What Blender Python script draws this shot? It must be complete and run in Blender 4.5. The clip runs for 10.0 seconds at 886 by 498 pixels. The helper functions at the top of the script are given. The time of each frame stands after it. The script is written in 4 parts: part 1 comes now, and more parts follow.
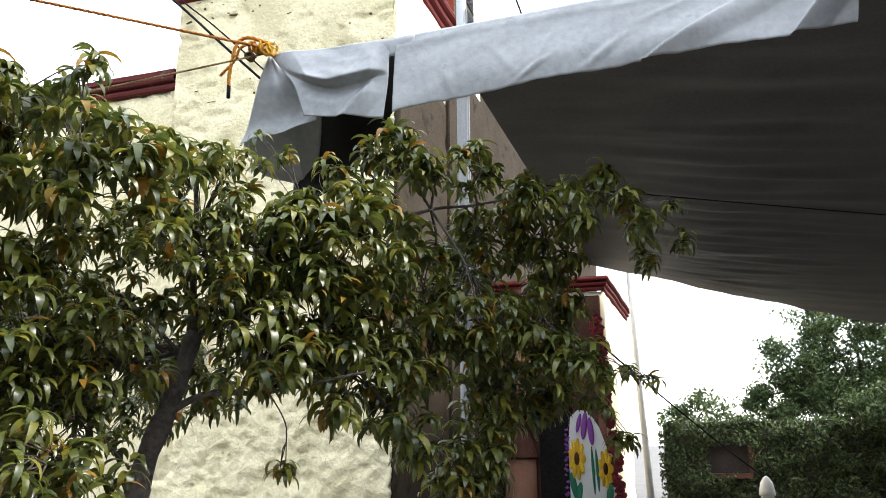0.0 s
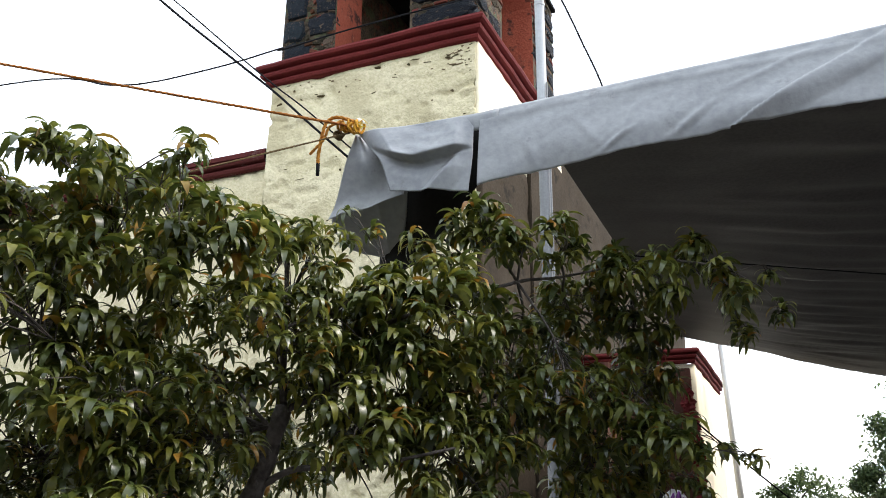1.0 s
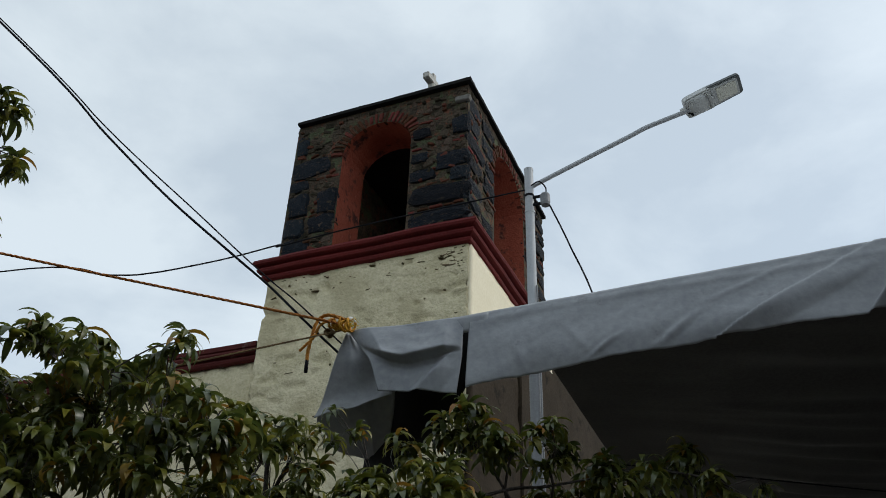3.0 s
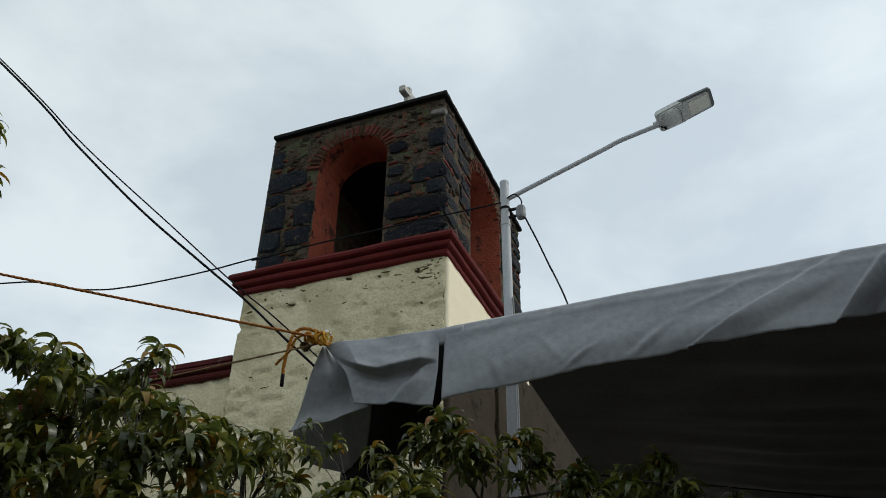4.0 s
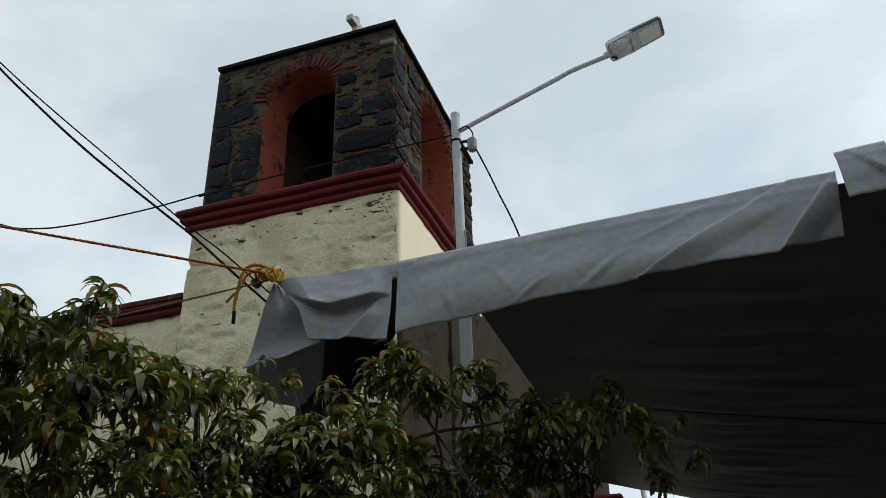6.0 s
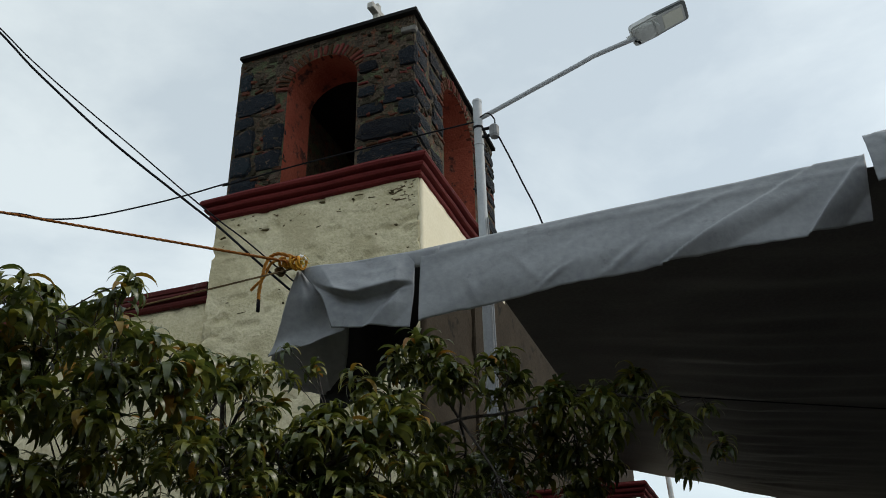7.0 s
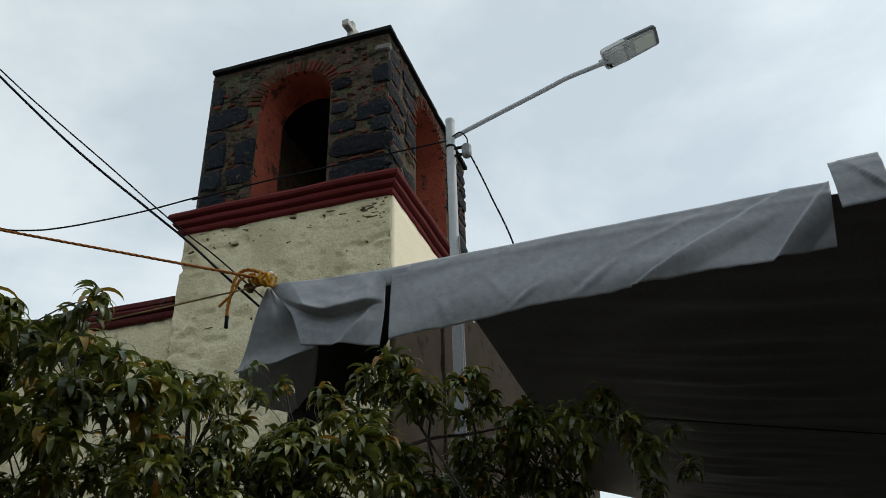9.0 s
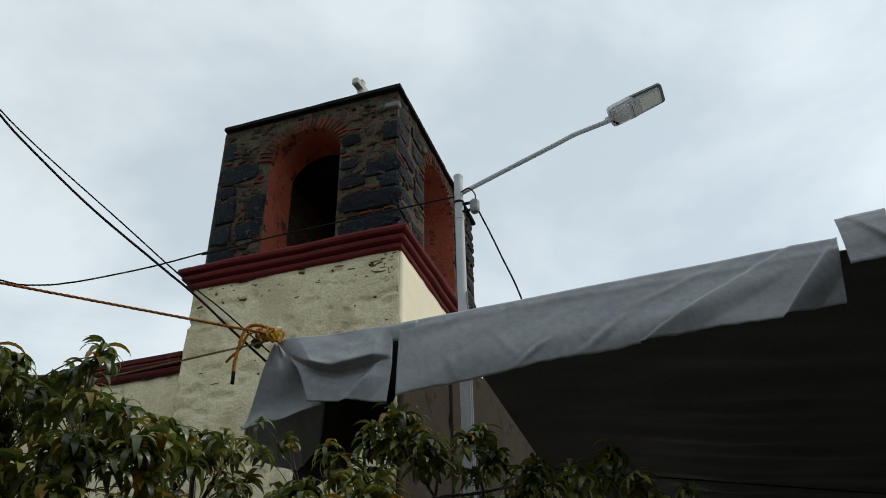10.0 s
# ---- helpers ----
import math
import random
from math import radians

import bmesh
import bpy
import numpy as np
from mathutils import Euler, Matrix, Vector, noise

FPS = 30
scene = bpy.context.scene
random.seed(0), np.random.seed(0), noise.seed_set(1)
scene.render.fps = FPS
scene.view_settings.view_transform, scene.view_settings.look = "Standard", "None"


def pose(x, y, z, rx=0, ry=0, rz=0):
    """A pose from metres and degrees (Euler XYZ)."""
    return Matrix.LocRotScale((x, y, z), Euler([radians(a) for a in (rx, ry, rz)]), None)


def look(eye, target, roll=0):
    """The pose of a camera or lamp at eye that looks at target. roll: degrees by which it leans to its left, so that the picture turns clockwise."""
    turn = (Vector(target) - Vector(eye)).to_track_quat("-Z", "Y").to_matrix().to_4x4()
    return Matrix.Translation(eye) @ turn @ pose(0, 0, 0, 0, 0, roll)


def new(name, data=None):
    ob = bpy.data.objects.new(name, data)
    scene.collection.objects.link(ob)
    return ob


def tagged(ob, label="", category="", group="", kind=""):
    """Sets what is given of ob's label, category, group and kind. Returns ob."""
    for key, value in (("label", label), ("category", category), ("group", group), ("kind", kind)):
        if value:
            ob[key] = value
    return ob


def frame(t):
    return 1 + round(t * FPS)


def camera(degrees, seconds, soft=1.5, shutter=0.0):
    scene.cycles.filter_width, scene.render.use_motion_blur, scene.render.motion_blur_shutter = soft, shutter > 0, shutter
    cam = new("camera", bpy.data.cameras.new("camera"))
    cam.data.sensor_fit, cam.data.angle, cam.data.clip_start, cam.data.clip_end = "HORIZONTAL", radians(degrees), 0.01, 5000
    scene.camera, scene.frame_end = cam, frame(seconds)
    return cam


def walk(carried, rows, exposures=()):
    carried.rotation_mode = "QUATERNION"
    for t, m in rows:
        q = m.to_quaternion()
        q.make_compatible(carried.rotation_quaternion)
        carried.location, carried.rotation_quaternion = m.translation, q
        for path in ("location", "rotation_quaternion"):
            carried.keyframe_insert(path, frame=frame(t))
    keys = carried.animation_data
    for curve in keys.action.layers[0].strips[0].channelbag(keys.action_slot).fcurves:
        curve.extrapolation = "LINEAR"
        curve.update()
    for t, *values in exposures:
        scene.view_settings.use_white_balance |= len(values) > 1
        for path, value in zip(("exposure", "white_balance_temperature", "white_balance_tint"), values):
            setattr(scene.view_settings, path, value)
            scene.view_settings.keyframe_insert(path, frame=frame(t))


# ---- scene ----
cam = camera(56.9, 10.0, soft=0.95)
# seconds, eye x y z, yaw, pitch, roll: a hand-held turn on one spot
ROWS = [
    (0.0, 0.000, 0.000, 1.550, 18.154, 13.554, 0.448),
    (0.5, -0.011, 0.006, 1.550, 21.567, 14.458, -0.087),
    (1.0, -0.021, 0.008, 1.558, 23.809, 18.568, -0.567),
    (1.5, -0.016, 0.005, 1.565, 23.030, 24.014, -0.939),
    (2.0, -0.017, 0.003, 1.571, 23.171, 29.359, -1.105),
    (2.5, -0.012, 0.002, 1.573, 22.985, 31.497, -1.563),
    (2.7, -0.009, -0.002, 1.571, 22.675, 31.826, -1.803),
    (3.8, 0.005, -0.020, 1.560, 21.925, 33.260, -0.959),
    (4.0, 0.008, -0.024, 1.557, 21.335, 33.225, -0.718),
    (4.5, 0.004, -0.007, 1.570, 18.314, 31.824, 1.024),
    (5.0, 0.002, -0.004, 1.570, 17.081, 30.590, 1.674),
    (5.2, 0.001, -0.004, 1.570, 17.203, 29.732, 1.716),
    (6.3, -0.001, -0.005, 1.572, 19.704, 28.307, 1.462),
    (6.5, -0.002, -0.005, 1.572, 20.200, 28.075, 1.280),
    (7.0, -0.001, -0.002, 1.573, 20.422, 27.699, 1.266),
    (7.5, -0.005, -0.001, 1.577, 18.752, 27.197, 1.452),
    (8.0, -0.005, 0.001, 1.574, 18.056, 27.025, 1.739),
    (8.5, -0.004, -0.000, 1.579, 18.206, 27.649, 1.673),
    (9.0, -0.004, -0.006, 1.577, 18.161, 28.888, 1.441),
    (9.5, -0.001, -0.007, 1.580, 18.537, 31.695, 1.218),
    (10.0, 0.001, -0.009, 1.577, 18.634, 32.751, 1.073),
]
EXPOSURES = [(0.0, 2.12, 6800, 14), (0.5, 2.1, 6800, 14), (1.0, 1.6, 6700, 14), (1.5, 0.58, 6600, 13), (2.0, 0.04, 6330, 11), (2.7, -0.04, 6420, 10), (4.0, 0.0, 6780, 8), (10.0, 0.0, 6780, 8)]
walk(cam, [(t, pose(x, y, z, 90 + pitch, roll, yaw)) for t, x, y, z, yaw, pitch, roll in ROWS], EXPOSURES)

# ---- sky and sun: bright overcast, the sun behind cloud to the right ----
SUN_EL, SUN_AZ = 46.0, -68.0          # degrees; azimuth from +y, negative to +x
world = bpy.data.worlds.new("overcast_sky")
scene.world = world
world.use_nodes = True
wn, wl = world.node_tree.nodes, world.node_tree.links
wn.clear()
w_out = wn.new("ShaderNodeOutputWorld")
w_sky = wn.new("ShaderNodeTexSky")
w_sky.sky_type, w_sky.sun_disc = "NISHITA", False
w_sky.sun_elevation, w_sky.sun_rotation = radians(SUN_EL), radians(-SUN_AZ)
w_bg1 = wn.new("ShaderNodeBackground")
w_bg1.inputs["Strength"].default_value = 0.05
wl.new(w_sky.outputs[0], w_bg1.inputs["Color"])
w_tc = wn.new("ShaderNodeTexCoord")
w_map = wn.new("ShaderNodeMapping")
w_map.inputs["Scale"].default_value = (1.0, 1.0, 1.9)
wl.new(w_tc.outputs["Generated"], w_map.inputs["Vector"])
w_no = wn.new("ShaderNodeTexNoise")
w_no.inputs["Scale"].default_value, w_no.inputs["Detail"].default_value, w_no.inputs["Roughness"].default_value = 3.0, 9.0, 0.55
w_no.inputs["Distortion"].default_value = 0.25
wl.new(w_map.outputs[0], w_no.inputs["Vector"])
w_cr = wn.new("ShaderNodeValToRGB")
w_cr.color_ramp.elements[0].position, w_cr.color_ramp.elements[0].color = 0.38, (0.53, 0.60, 0.64, 1)
w_cr.color_ramp.elements[1].position, w_cr.color_ramp.elements[1].color = 0.63, (0.72, 0.79, 0.81, 1)
wl.new(w_no.outputs["Fac"], w_cr.inputs["Fac"])
w_bg2 = wn.new("ShaderNodeBackground")
w_bg2.inputs["Strength"].default_value = 0.93
wl.new(w_cr.outputs[0], w_bg2.inputs["Color"])
w_add = wn.new("ShaderNodeAddShader")
wl.new(w_bg1.outputs[0], w_add.inputs[0])
wl.new(w_bg2.outputs[0], w_add.inputs[1])
wl.new(w_add.outputs[0], w_out.inputs["Surface"])

sun = new("sun", bpy.data.lights.new("sun", "SUN"))
sun.data.energy, sun.data.angle, sun.data.color = 1.3, radians(18), (1.0, 0.96, 0.9)
sun.matrix_world = look((0, 0, 30), (-math.sin(radians(-SUN_AZ)) * 30, -math.cos(radians(-SUN_AZ)) * 30, 30 - 30 * math.tan(radians(SUN_EL))))


# ---- materials ----
def material(name, base, other, rough=0.8, size=1.0, fine=30.0, bump=0.2, metal=0.0, spec=0.5, island=0.0, pieces=0.0, stain=None, stain_at=0.6, trans=0.0, bump_size=None, stain_scale=None, relief=0.01, moss=None, moss_at=0.6, moss_scale=4.0):
    """Two colours mixed by coarse and fine noise at real size, with relief; optional stains and variation by piece."""
    m = bpy.data.materials.new(name)
    m.use_nodes = True
    n, l = m.node_tree.nodes, m.node_tree.links
    b = n["Principled BSDF"]
    tc = n.new("ShaderNodeTexCoord")
    big, small = n.new("ShaderNodeTexNoise"), n.new("ShaderNodeTexNoise")
    big.inputs["Scale"].default_value, big.inputs["Detail"].default_value = size, 6
    small.inputs["Scale"].default_value, small.inputs["Detail"].default_value = fine, 4
    for q in (big, small):
        l.new(tc.outputs["Object"], q.inputs["Vector"])
    mul = n.new("ShaderNodeMath")
    mul.operation = "MULTIPLY_ADD"
    l.new(small.outputs["Fac"], mul.inputs[0])
    mul.inputs[1].default_value = 0.5
    half = n.new("ShaderNodeMath")
    half.operation = "MULTIPLY"
    half.inputs[1].default_value = 0.5
    l.new(big.outputs["Fac"], half.inputs[0])
    l.new(half.outputs[0], mul.inputs[2])
    ramp = n.new("ShaderNodeValToRGB")
    ramp.color_ramp.elements[0].position, ramp.color_ramp.elements[1].position = 0.36, 0.64
    ramp.color_ramp.elements[0].color, ramp.color_ramp.elements[1].color = (*base, 1), (*other, 1)
    l.new(mul.outputs[0], ramp.inputs["Fac"])
    colour = ramp.outputs["Color"]
    for spot, spot_at, spot_scale in ((stain, stain_at, stain_scale or size * 2.3), (moss, moss_at, moss_scale)):
        if not spot:
            continue
        st = n.new("ShaderNodeTexNoise")
        st.inputs["Scale"].default_value, st.inputs["Detail"].default_value, st.inputs["Roughness"].default_value = spot_scale, 9, 0.65
        l.new(tc.outputs["Object"], st.inputs["Vector"])
        sr = n.new("ShaderNodeValToRGB")
        sr.color_ramp.elements[0].position, sr.color_ramp.elements[1].position = spot_at, spot_at + 0.09
        l.new(st.outputs["Fac"], sr.inputs["Fac"])
        mx = n.new("ShaderNodeMix")
        mx.data_type = "RGBA"
        l.new(sr.outputs["Color"], mx.inputs["Factor"])
        l.new(colour, mx.inputs["A"])
        mx.inputs["B"].default_value = (*spot, 1)
        colour = mx.outputs["Result"]
    if island or pieces:
        hs = n.new("ShaderNodeHueSaturation")
        src = n.new("ShaderNodeNewGeometry").outputs["Random Per Island"] if island else n.new("ShaderNodeObjectInfo").outputs["Random"]
        amount = island or pieces
        va = n.new("ShaderNodeMapRange")
        va.inputs["To Min"].default_value, va.inputs["To Max"].default_value = 1 - amount, 1 + amount
        l.new(src, va.inputs["Value"])
        l.new(va.outputs[0], hs.inputs["Value"])
        hu = n.new("ShaderNodeMapRange")
        hu.inputs["To Min"].default_value, hu.inputs["To Max"].default_value = 0.5 + 0.05 * amount, 0.5 - 0.05 * amount
        l.new(src, hu.inputs["Value"])
        l.new(hu.outputs[0], hs.inputs["Hue"])
        l.new(colour, hs.inputs["Color"])
        colour = hs.outputs["Color"]
    l.new(colour, b.inputs["Base Color"])
    b.inputs["Roughness"].default_value, b.inputs["Metallic"].default_value = rough, metal
    b.inputs["Specular IOR Level"].default_value = spec
    if bump:
        bp = n.new("ShaderNodeBump")
        bp.inputs["Strength"].default_value, bp.inputs["Distance"].default_value = bump, relief
        l.new(small.outputs["Fac"] if not bump_size else big.outputs["Fac"], bp.inputs["Height"])
        l.new(bp.outputs[0], b.inputs["Normal"])
    if trans:
        tr = n.new("ShaderNodeBsdfTranslucent")
        l.new(colour, tr.inputs["Color"])
        ms = n.new("ShaderNodeMixShader")
        ms.inputs["Fac"].default_value = trans
        l.new(b.outputs[0], ms.inputs[1])
        l.new(tr.outputs[0], ms.inputs[2])
        l.new(ms.outputs[0], n["Material Output"].inputs["Surface"])
    return m


M_CREAM = material("cream_limewash", (0.52, 0.46, 0.29), (0.70, 0.63, 0.44), 0.92, 2.2, 24, 1.0, stain=(0.24, 0.19, 0.10), stain_at=0.64, stain_scale=5.0, moss=(0.49, 0.43, 0.275), moss_at=0.52, moss_scale=1.3, spec=0.15, relief=0.02)
M_CREAM_SMOOTH = material("pale_cream_paint", (0.74, 0.66, 0.47), (0.82, 0.75, 0.57), 0.85, 0.8, 25, 0.2)
M_RED = material("oxide_red_paint", (0.085, 0.009, 0.009), (0.14, 0.017, 0.015), 0.75, 2.0, 40, 0.35, spec=0.2, stain=(0.12, 0.03, 0.03), stain_at=0.62)
M_RED_OLD = material("weathered_dark_red_paint", (0.055, 0.011, 0.010), (0.10, 0.020, 0.018), 0.85, 2.0, 40, 0.5, spec=0.15, stain=(0.13, 0.085, 0.075), stain_at=0.60, stain_scale=6.0)
M_SALMON = material("faded_salmon_plaster", (0.24, 0.055, 0.032), (0.36, 0.10, 0.06), 0.9, 3.0, 30, 0.6, stain=(0.07, 0.03, 0.024), stain_at=0.55, stain_scale=4.0, moss=(0.42, 0.19, 0.13), moss_at=0.64, moss_scale=7.0, spec=0.15, relief=0.02)
M_MORTAR = material("weathered_rubble_mortar", (0.026, 0.022, 0.017), (0.115, 0.088, 0.060), 0.95, 5.0, 26, 1.0, stain=(0.15, 0.055, 0.032), stain_at=0.53, stain_scale=8.0, moss=(0.075, 0.090, 0.048), moss_at=0.51, moss_scale=3.0, spec=0.15, relief=0.05)
M_STONE = material("blue_black_basalt", (0.004, 0.0065, 0.011), (0.013, 0.018, 0.026), 0.85, 7.0, 34, 0.9, pieces=0.6, stain=(0.085, 0.062, 0.045), stain_at=0.56, stain_scale=9.0, spec=0.2, relief=0.04)
M_CHIP = material("rubble_and_pit_shade", (0.09, 0.068, 0.038), (0.20, 0.155, 0.09), 0.95, 20, 60, 0.6, pieces=0.4, spec=0.1)
M_RUBBLE = material("brown_rubble", (0.022, 0.019, 0.015), (0.11, 0.085, 0.058), 0.95, 9.0, 40, 0.9, pieces=0.6, stain=(0.16, 0.15, 0.11), stain_at=0.66, stain_scale=14.0, moss=(0.05, 0.06, 0.032), moss_at=0.58, moss_scale=5.0, spec=0.15)
M_BRICK = material("old_red_brick", (0.065, 0.023, 0.014), (0.155, 0.05, 0.030), 0.9, 9.0, 40, 0.8, pieces=0.5, spec=0.15)
M_ROOF = material("dark_tar_slab", (0.008, 0.008, 0.008), (0.02, 0.019, 0.018), 0.95, 3, 30, 0.4, spec=0.1)
M_DARK = material("dark_plaster", (0.05, 0.04, 0.035), (0.09, 0.07, 0.06), 0.95, 2, 20, 0.4)
M_GREY_STONE = material("lichened_white_concrete", (0.36, 0.35, 0.32), (0.55, 0.54, 0.5), 0.9, 8, 60, 0.4)
M_PALE_STONE = material("dusty_grey_stone", (0.14, 0.135, 0.125), (0.24, 0.23, 0.21), 0.95, 8, 60, 0.4, spec=0.15)
M_TARP = material("silver_grey_tarpaulin", (0.285, 0.30, 0.32), (0.385, 0.40, 0.415), 0.5, 2.4, 34, 0.3, spec=0.35, relief=0.006, stain=(0.22, 0.225, 0.23), stain_at=0.60, stain_scale=5.0, moss=(0.44, 0.45, 0.455), moss_at=0.63, moss_scale=2.2)
# Two-sided cloth assumed; part of the underside's shade is in this dark colour.
M_LINING_SHADED = material("tarpaulin_lining_with_shade", (0.085, 0.079, 0.074), (0.128, 0.120, 0.112), 0.6, 2.5, 60, 0.05, spec=0.2)
# Same lining again, blackened to stand for the corner's shadow.
M_LINING_SHADOW = material("shadowed_tarpaulin_lining", (0.010, 0.0095, 0.009), (0.017, 0.016, 0.015), 0.75, 2.5, 60, 0.05, spec=0.1)
M_GALV = material("painted_light_grey_steel", (0.36, 0.375, 0.39), (0.44, 0.455, 0.47), 0.5, 3, 50, 0.06, spec=0.5)
M_LAMP = material("lamp_grey_enamel", (0.46, 0.47, 0.46), (0.54, 0.55, 0.53), 0.45, 5, 50, 0.05)
M_LENS = material("clear_led_cover", (0.66, 0.66, 0.56), (0.74, 0.73, 0.64), 0.25, 5, 50, 0.0)
M_LAMP_RIM = material("dark_grey_lamp_rim", (0.10, 0.11, 0.11), (0.14, 0.15, 0.15), 0.5, 5, 50, 0.05)
# Zinc grey for fittings; also the lower pole, darkened for its shade.
M_ZINC_AND_SHADE = material("zinc_and_shaded_pole_steel", (0.14, 0.143, 0.146), (0.20, 0.204, 0.208), 0.55, 3, 50, 0.06)
M_BLACK = material("black_rubber_cable", (0.008, 0.008, 0.010), (0.016, 0.016, 0.018), 0.9, 5, 50, 0.0, spec=0.1)
M_ORANGE = material("orange_yellow_rope", (0.42, 0.15, 0.014), (0.57, 0.25, 0.02), 0.8, 20, 120, 0.5)
M_GUY = material("dark_orange_rope", (0.33, 0.095, 0.012), (0.46, 0.16, 0.017), 0.8, 20, 120, 0.5)
M_KNOT = material("yellow_orange_rope", (0.48, 0.20, 0.015), (0.66, 0.34, 0.02), 0.8, 20, 120, 0.5)
M_YELLOW_ROPE = material("frayed_yellow_strand", (0.62, 0.40, 0.02), (0.75, 0.52, 0.05), 0.8, 20, 120, 0.3)
M_ROPE2 = material("weathered_brown_rope", (0.09, 0.055, 0.022), (0.17, 0.11, 0.04), 0.9, 20, 120, 0.5)
M_BARK = material("grey_brown_bark", (0.035, 0.028, 0.024), (0.10, 0.085, 0.075), 0.9, 14, 60, 0.8)
M_LEAF = material("glossy_peach_leaf", (0.062, 0.088, 0.017), (0.128, 0.146, 0.030), 0.36, 6, 60, 0.1, island=0.6, spec=0.8, trans=0.36)
M_LEAF_PALE = material("pale_yellow_green_leaf", (0.12, 0.13, 0.014), (0.19, 0.185, 0.028), 0.4, 6, 60, 0.05, island=0.4, trans=0.4)
M_LEAF_OLD = material("yellowing_leaf", (0.20, 0.095, 0.015), (0.30, 0.19, 0.024), 0.45, 6, 60, 0.05, island=0.4, trans=0.35)
M_FAR_LEAF = material("far_tree_leaf", (0.055, 0.092, 0.034), (0.12, 0.165, 0.064), 0.5, 2, 20, 0.0, island=0.55, trans=0.3, spec=0.25)
M_GROUND = material("worn_concrete_paving", (0.09, 0.085, 0.08), (0.14, 0.13, 0.12), 0.9, 0.6, 14, 0.3)
M_WHITE = material("white_paint", (0.72, 0.72, 0.70), (0.80, 0.80, 0.78), 0.6, 4, 40, 0.1)
M_TERRACOTTA = material("terracotta_painted_stone", (0.20, 0.088, 0.055), (0.28, 0.13, 0.083), 0.85, 3, 40, 0.3)
# Dark greige: the shade under the canopy is put into this colour.
M_GREIGE_SHADED = material("greige_render_with_shade", (0.028, 0.021, 0.014), (0.050, 0.038, 0.026), 0.95, 1.5, 25, 0.4, spec=0.08, stain=(0.018, 0.014, 0.010), stain_at=0.56)
# Brick with the shade round the wall opening put into its colour.
M_SHADED_BRICK = material("shaded_brick_edging", (0.10, 0.05, 0.035), (0.17, 0.08, 0.055), 0.9, 6, 40, 0.4, spec=0.15)
M_DARKRED = material("dark_red_stone", (0.06, 0.026, 0.019), (0.11, 0.05, 0.037), 0.92, 3, 40, 0.4, spec=0.12)
M_YELLOW = material("yellow_petal_foam", (0.75, 0.42, 0.01), (0.82, 0.52, 0.03), 0.7, 8, 60, 0.1)
M_PURPLE = material("purple_petal_foam", (0.22, 0.04, 0.30), (0.32, 0.09, 0.40), 0.7, 8, 60, 0.1)
M_GREEN = material("green_petal_foam", (0.01, 0.14, 0.08), (0.02, 0.20, 0.11), 0.7, 8, 60, 0.1)
M_GARLAND = material("red_ruffled_paper", (0.13, 0.008, 0.012), (0.22, 0.02, 0.024), 0.8, 8, 60, 0.2)


# ---- mesh helpers ----
def mesh_of(name, verts, faces, mats, smooth=False, index=None):
    me = bpy.data.meshes.new(name)
    me.from_pydata([tuple(v) for v in verts], [], [tuple(f) for f in faces])
    for m in mats:
        me.materials.append(m)
    if index is not None:
        me.polygons.foreach_set("material_index", index)
    if smooth:
        me.polygons.foreach_set("use_smooth", [True] * len(me.polygons))
    me.update()
    return me


def part(name, bm, mat, parent, label="", smooth=False, kind=""):
    """Link a bmesh (or a finished mesh) as one object under a thing."""
    if isinstance(bm, bmesh.types.BMesh):
        me = bpy.data.meshes.new(name)
        bm.to_mesh(me)
        bm.free()
        me.materials.append(mat)
        if smooth:
            me.polygons.foreach_set("use_smooth", [True] * len(me.polygons))
    else:
        me = bm
    ob = new(name, me)
    ob.parent = parent
    if parent is not None:
        ob.matrix_parent_inverse = parent.matrix_basis.inverted()
    return tagged(ob, label=label, kind=kind)


def thing(name, at, label, category, group="", kind=""):
    ob = new(name)
    ob.empty_display_size = 0.1
    ob.matrix_basis = Matrix.Translation(at)
    return tagged(ob, label, category, group, kind)


def box_bm(x0, x1, y0, y1, z0, z1, bevel=0.0):
    bm = bmesh.new()
    bmesh.ops.create_cube(bm, size=1, matrix=Matrix.LocRotScale(((x0 + x1) / 2, (y0 + y1) / 2, (z0 + z1) / 2), None, (x1 - x0, y1 - y0, z1 - z0)))
    if bevel:
        bmesh.ops.bevel(bm, geom=bm.edges[:], offset=bevel, segments=2, affect="EDGES")
    return bm


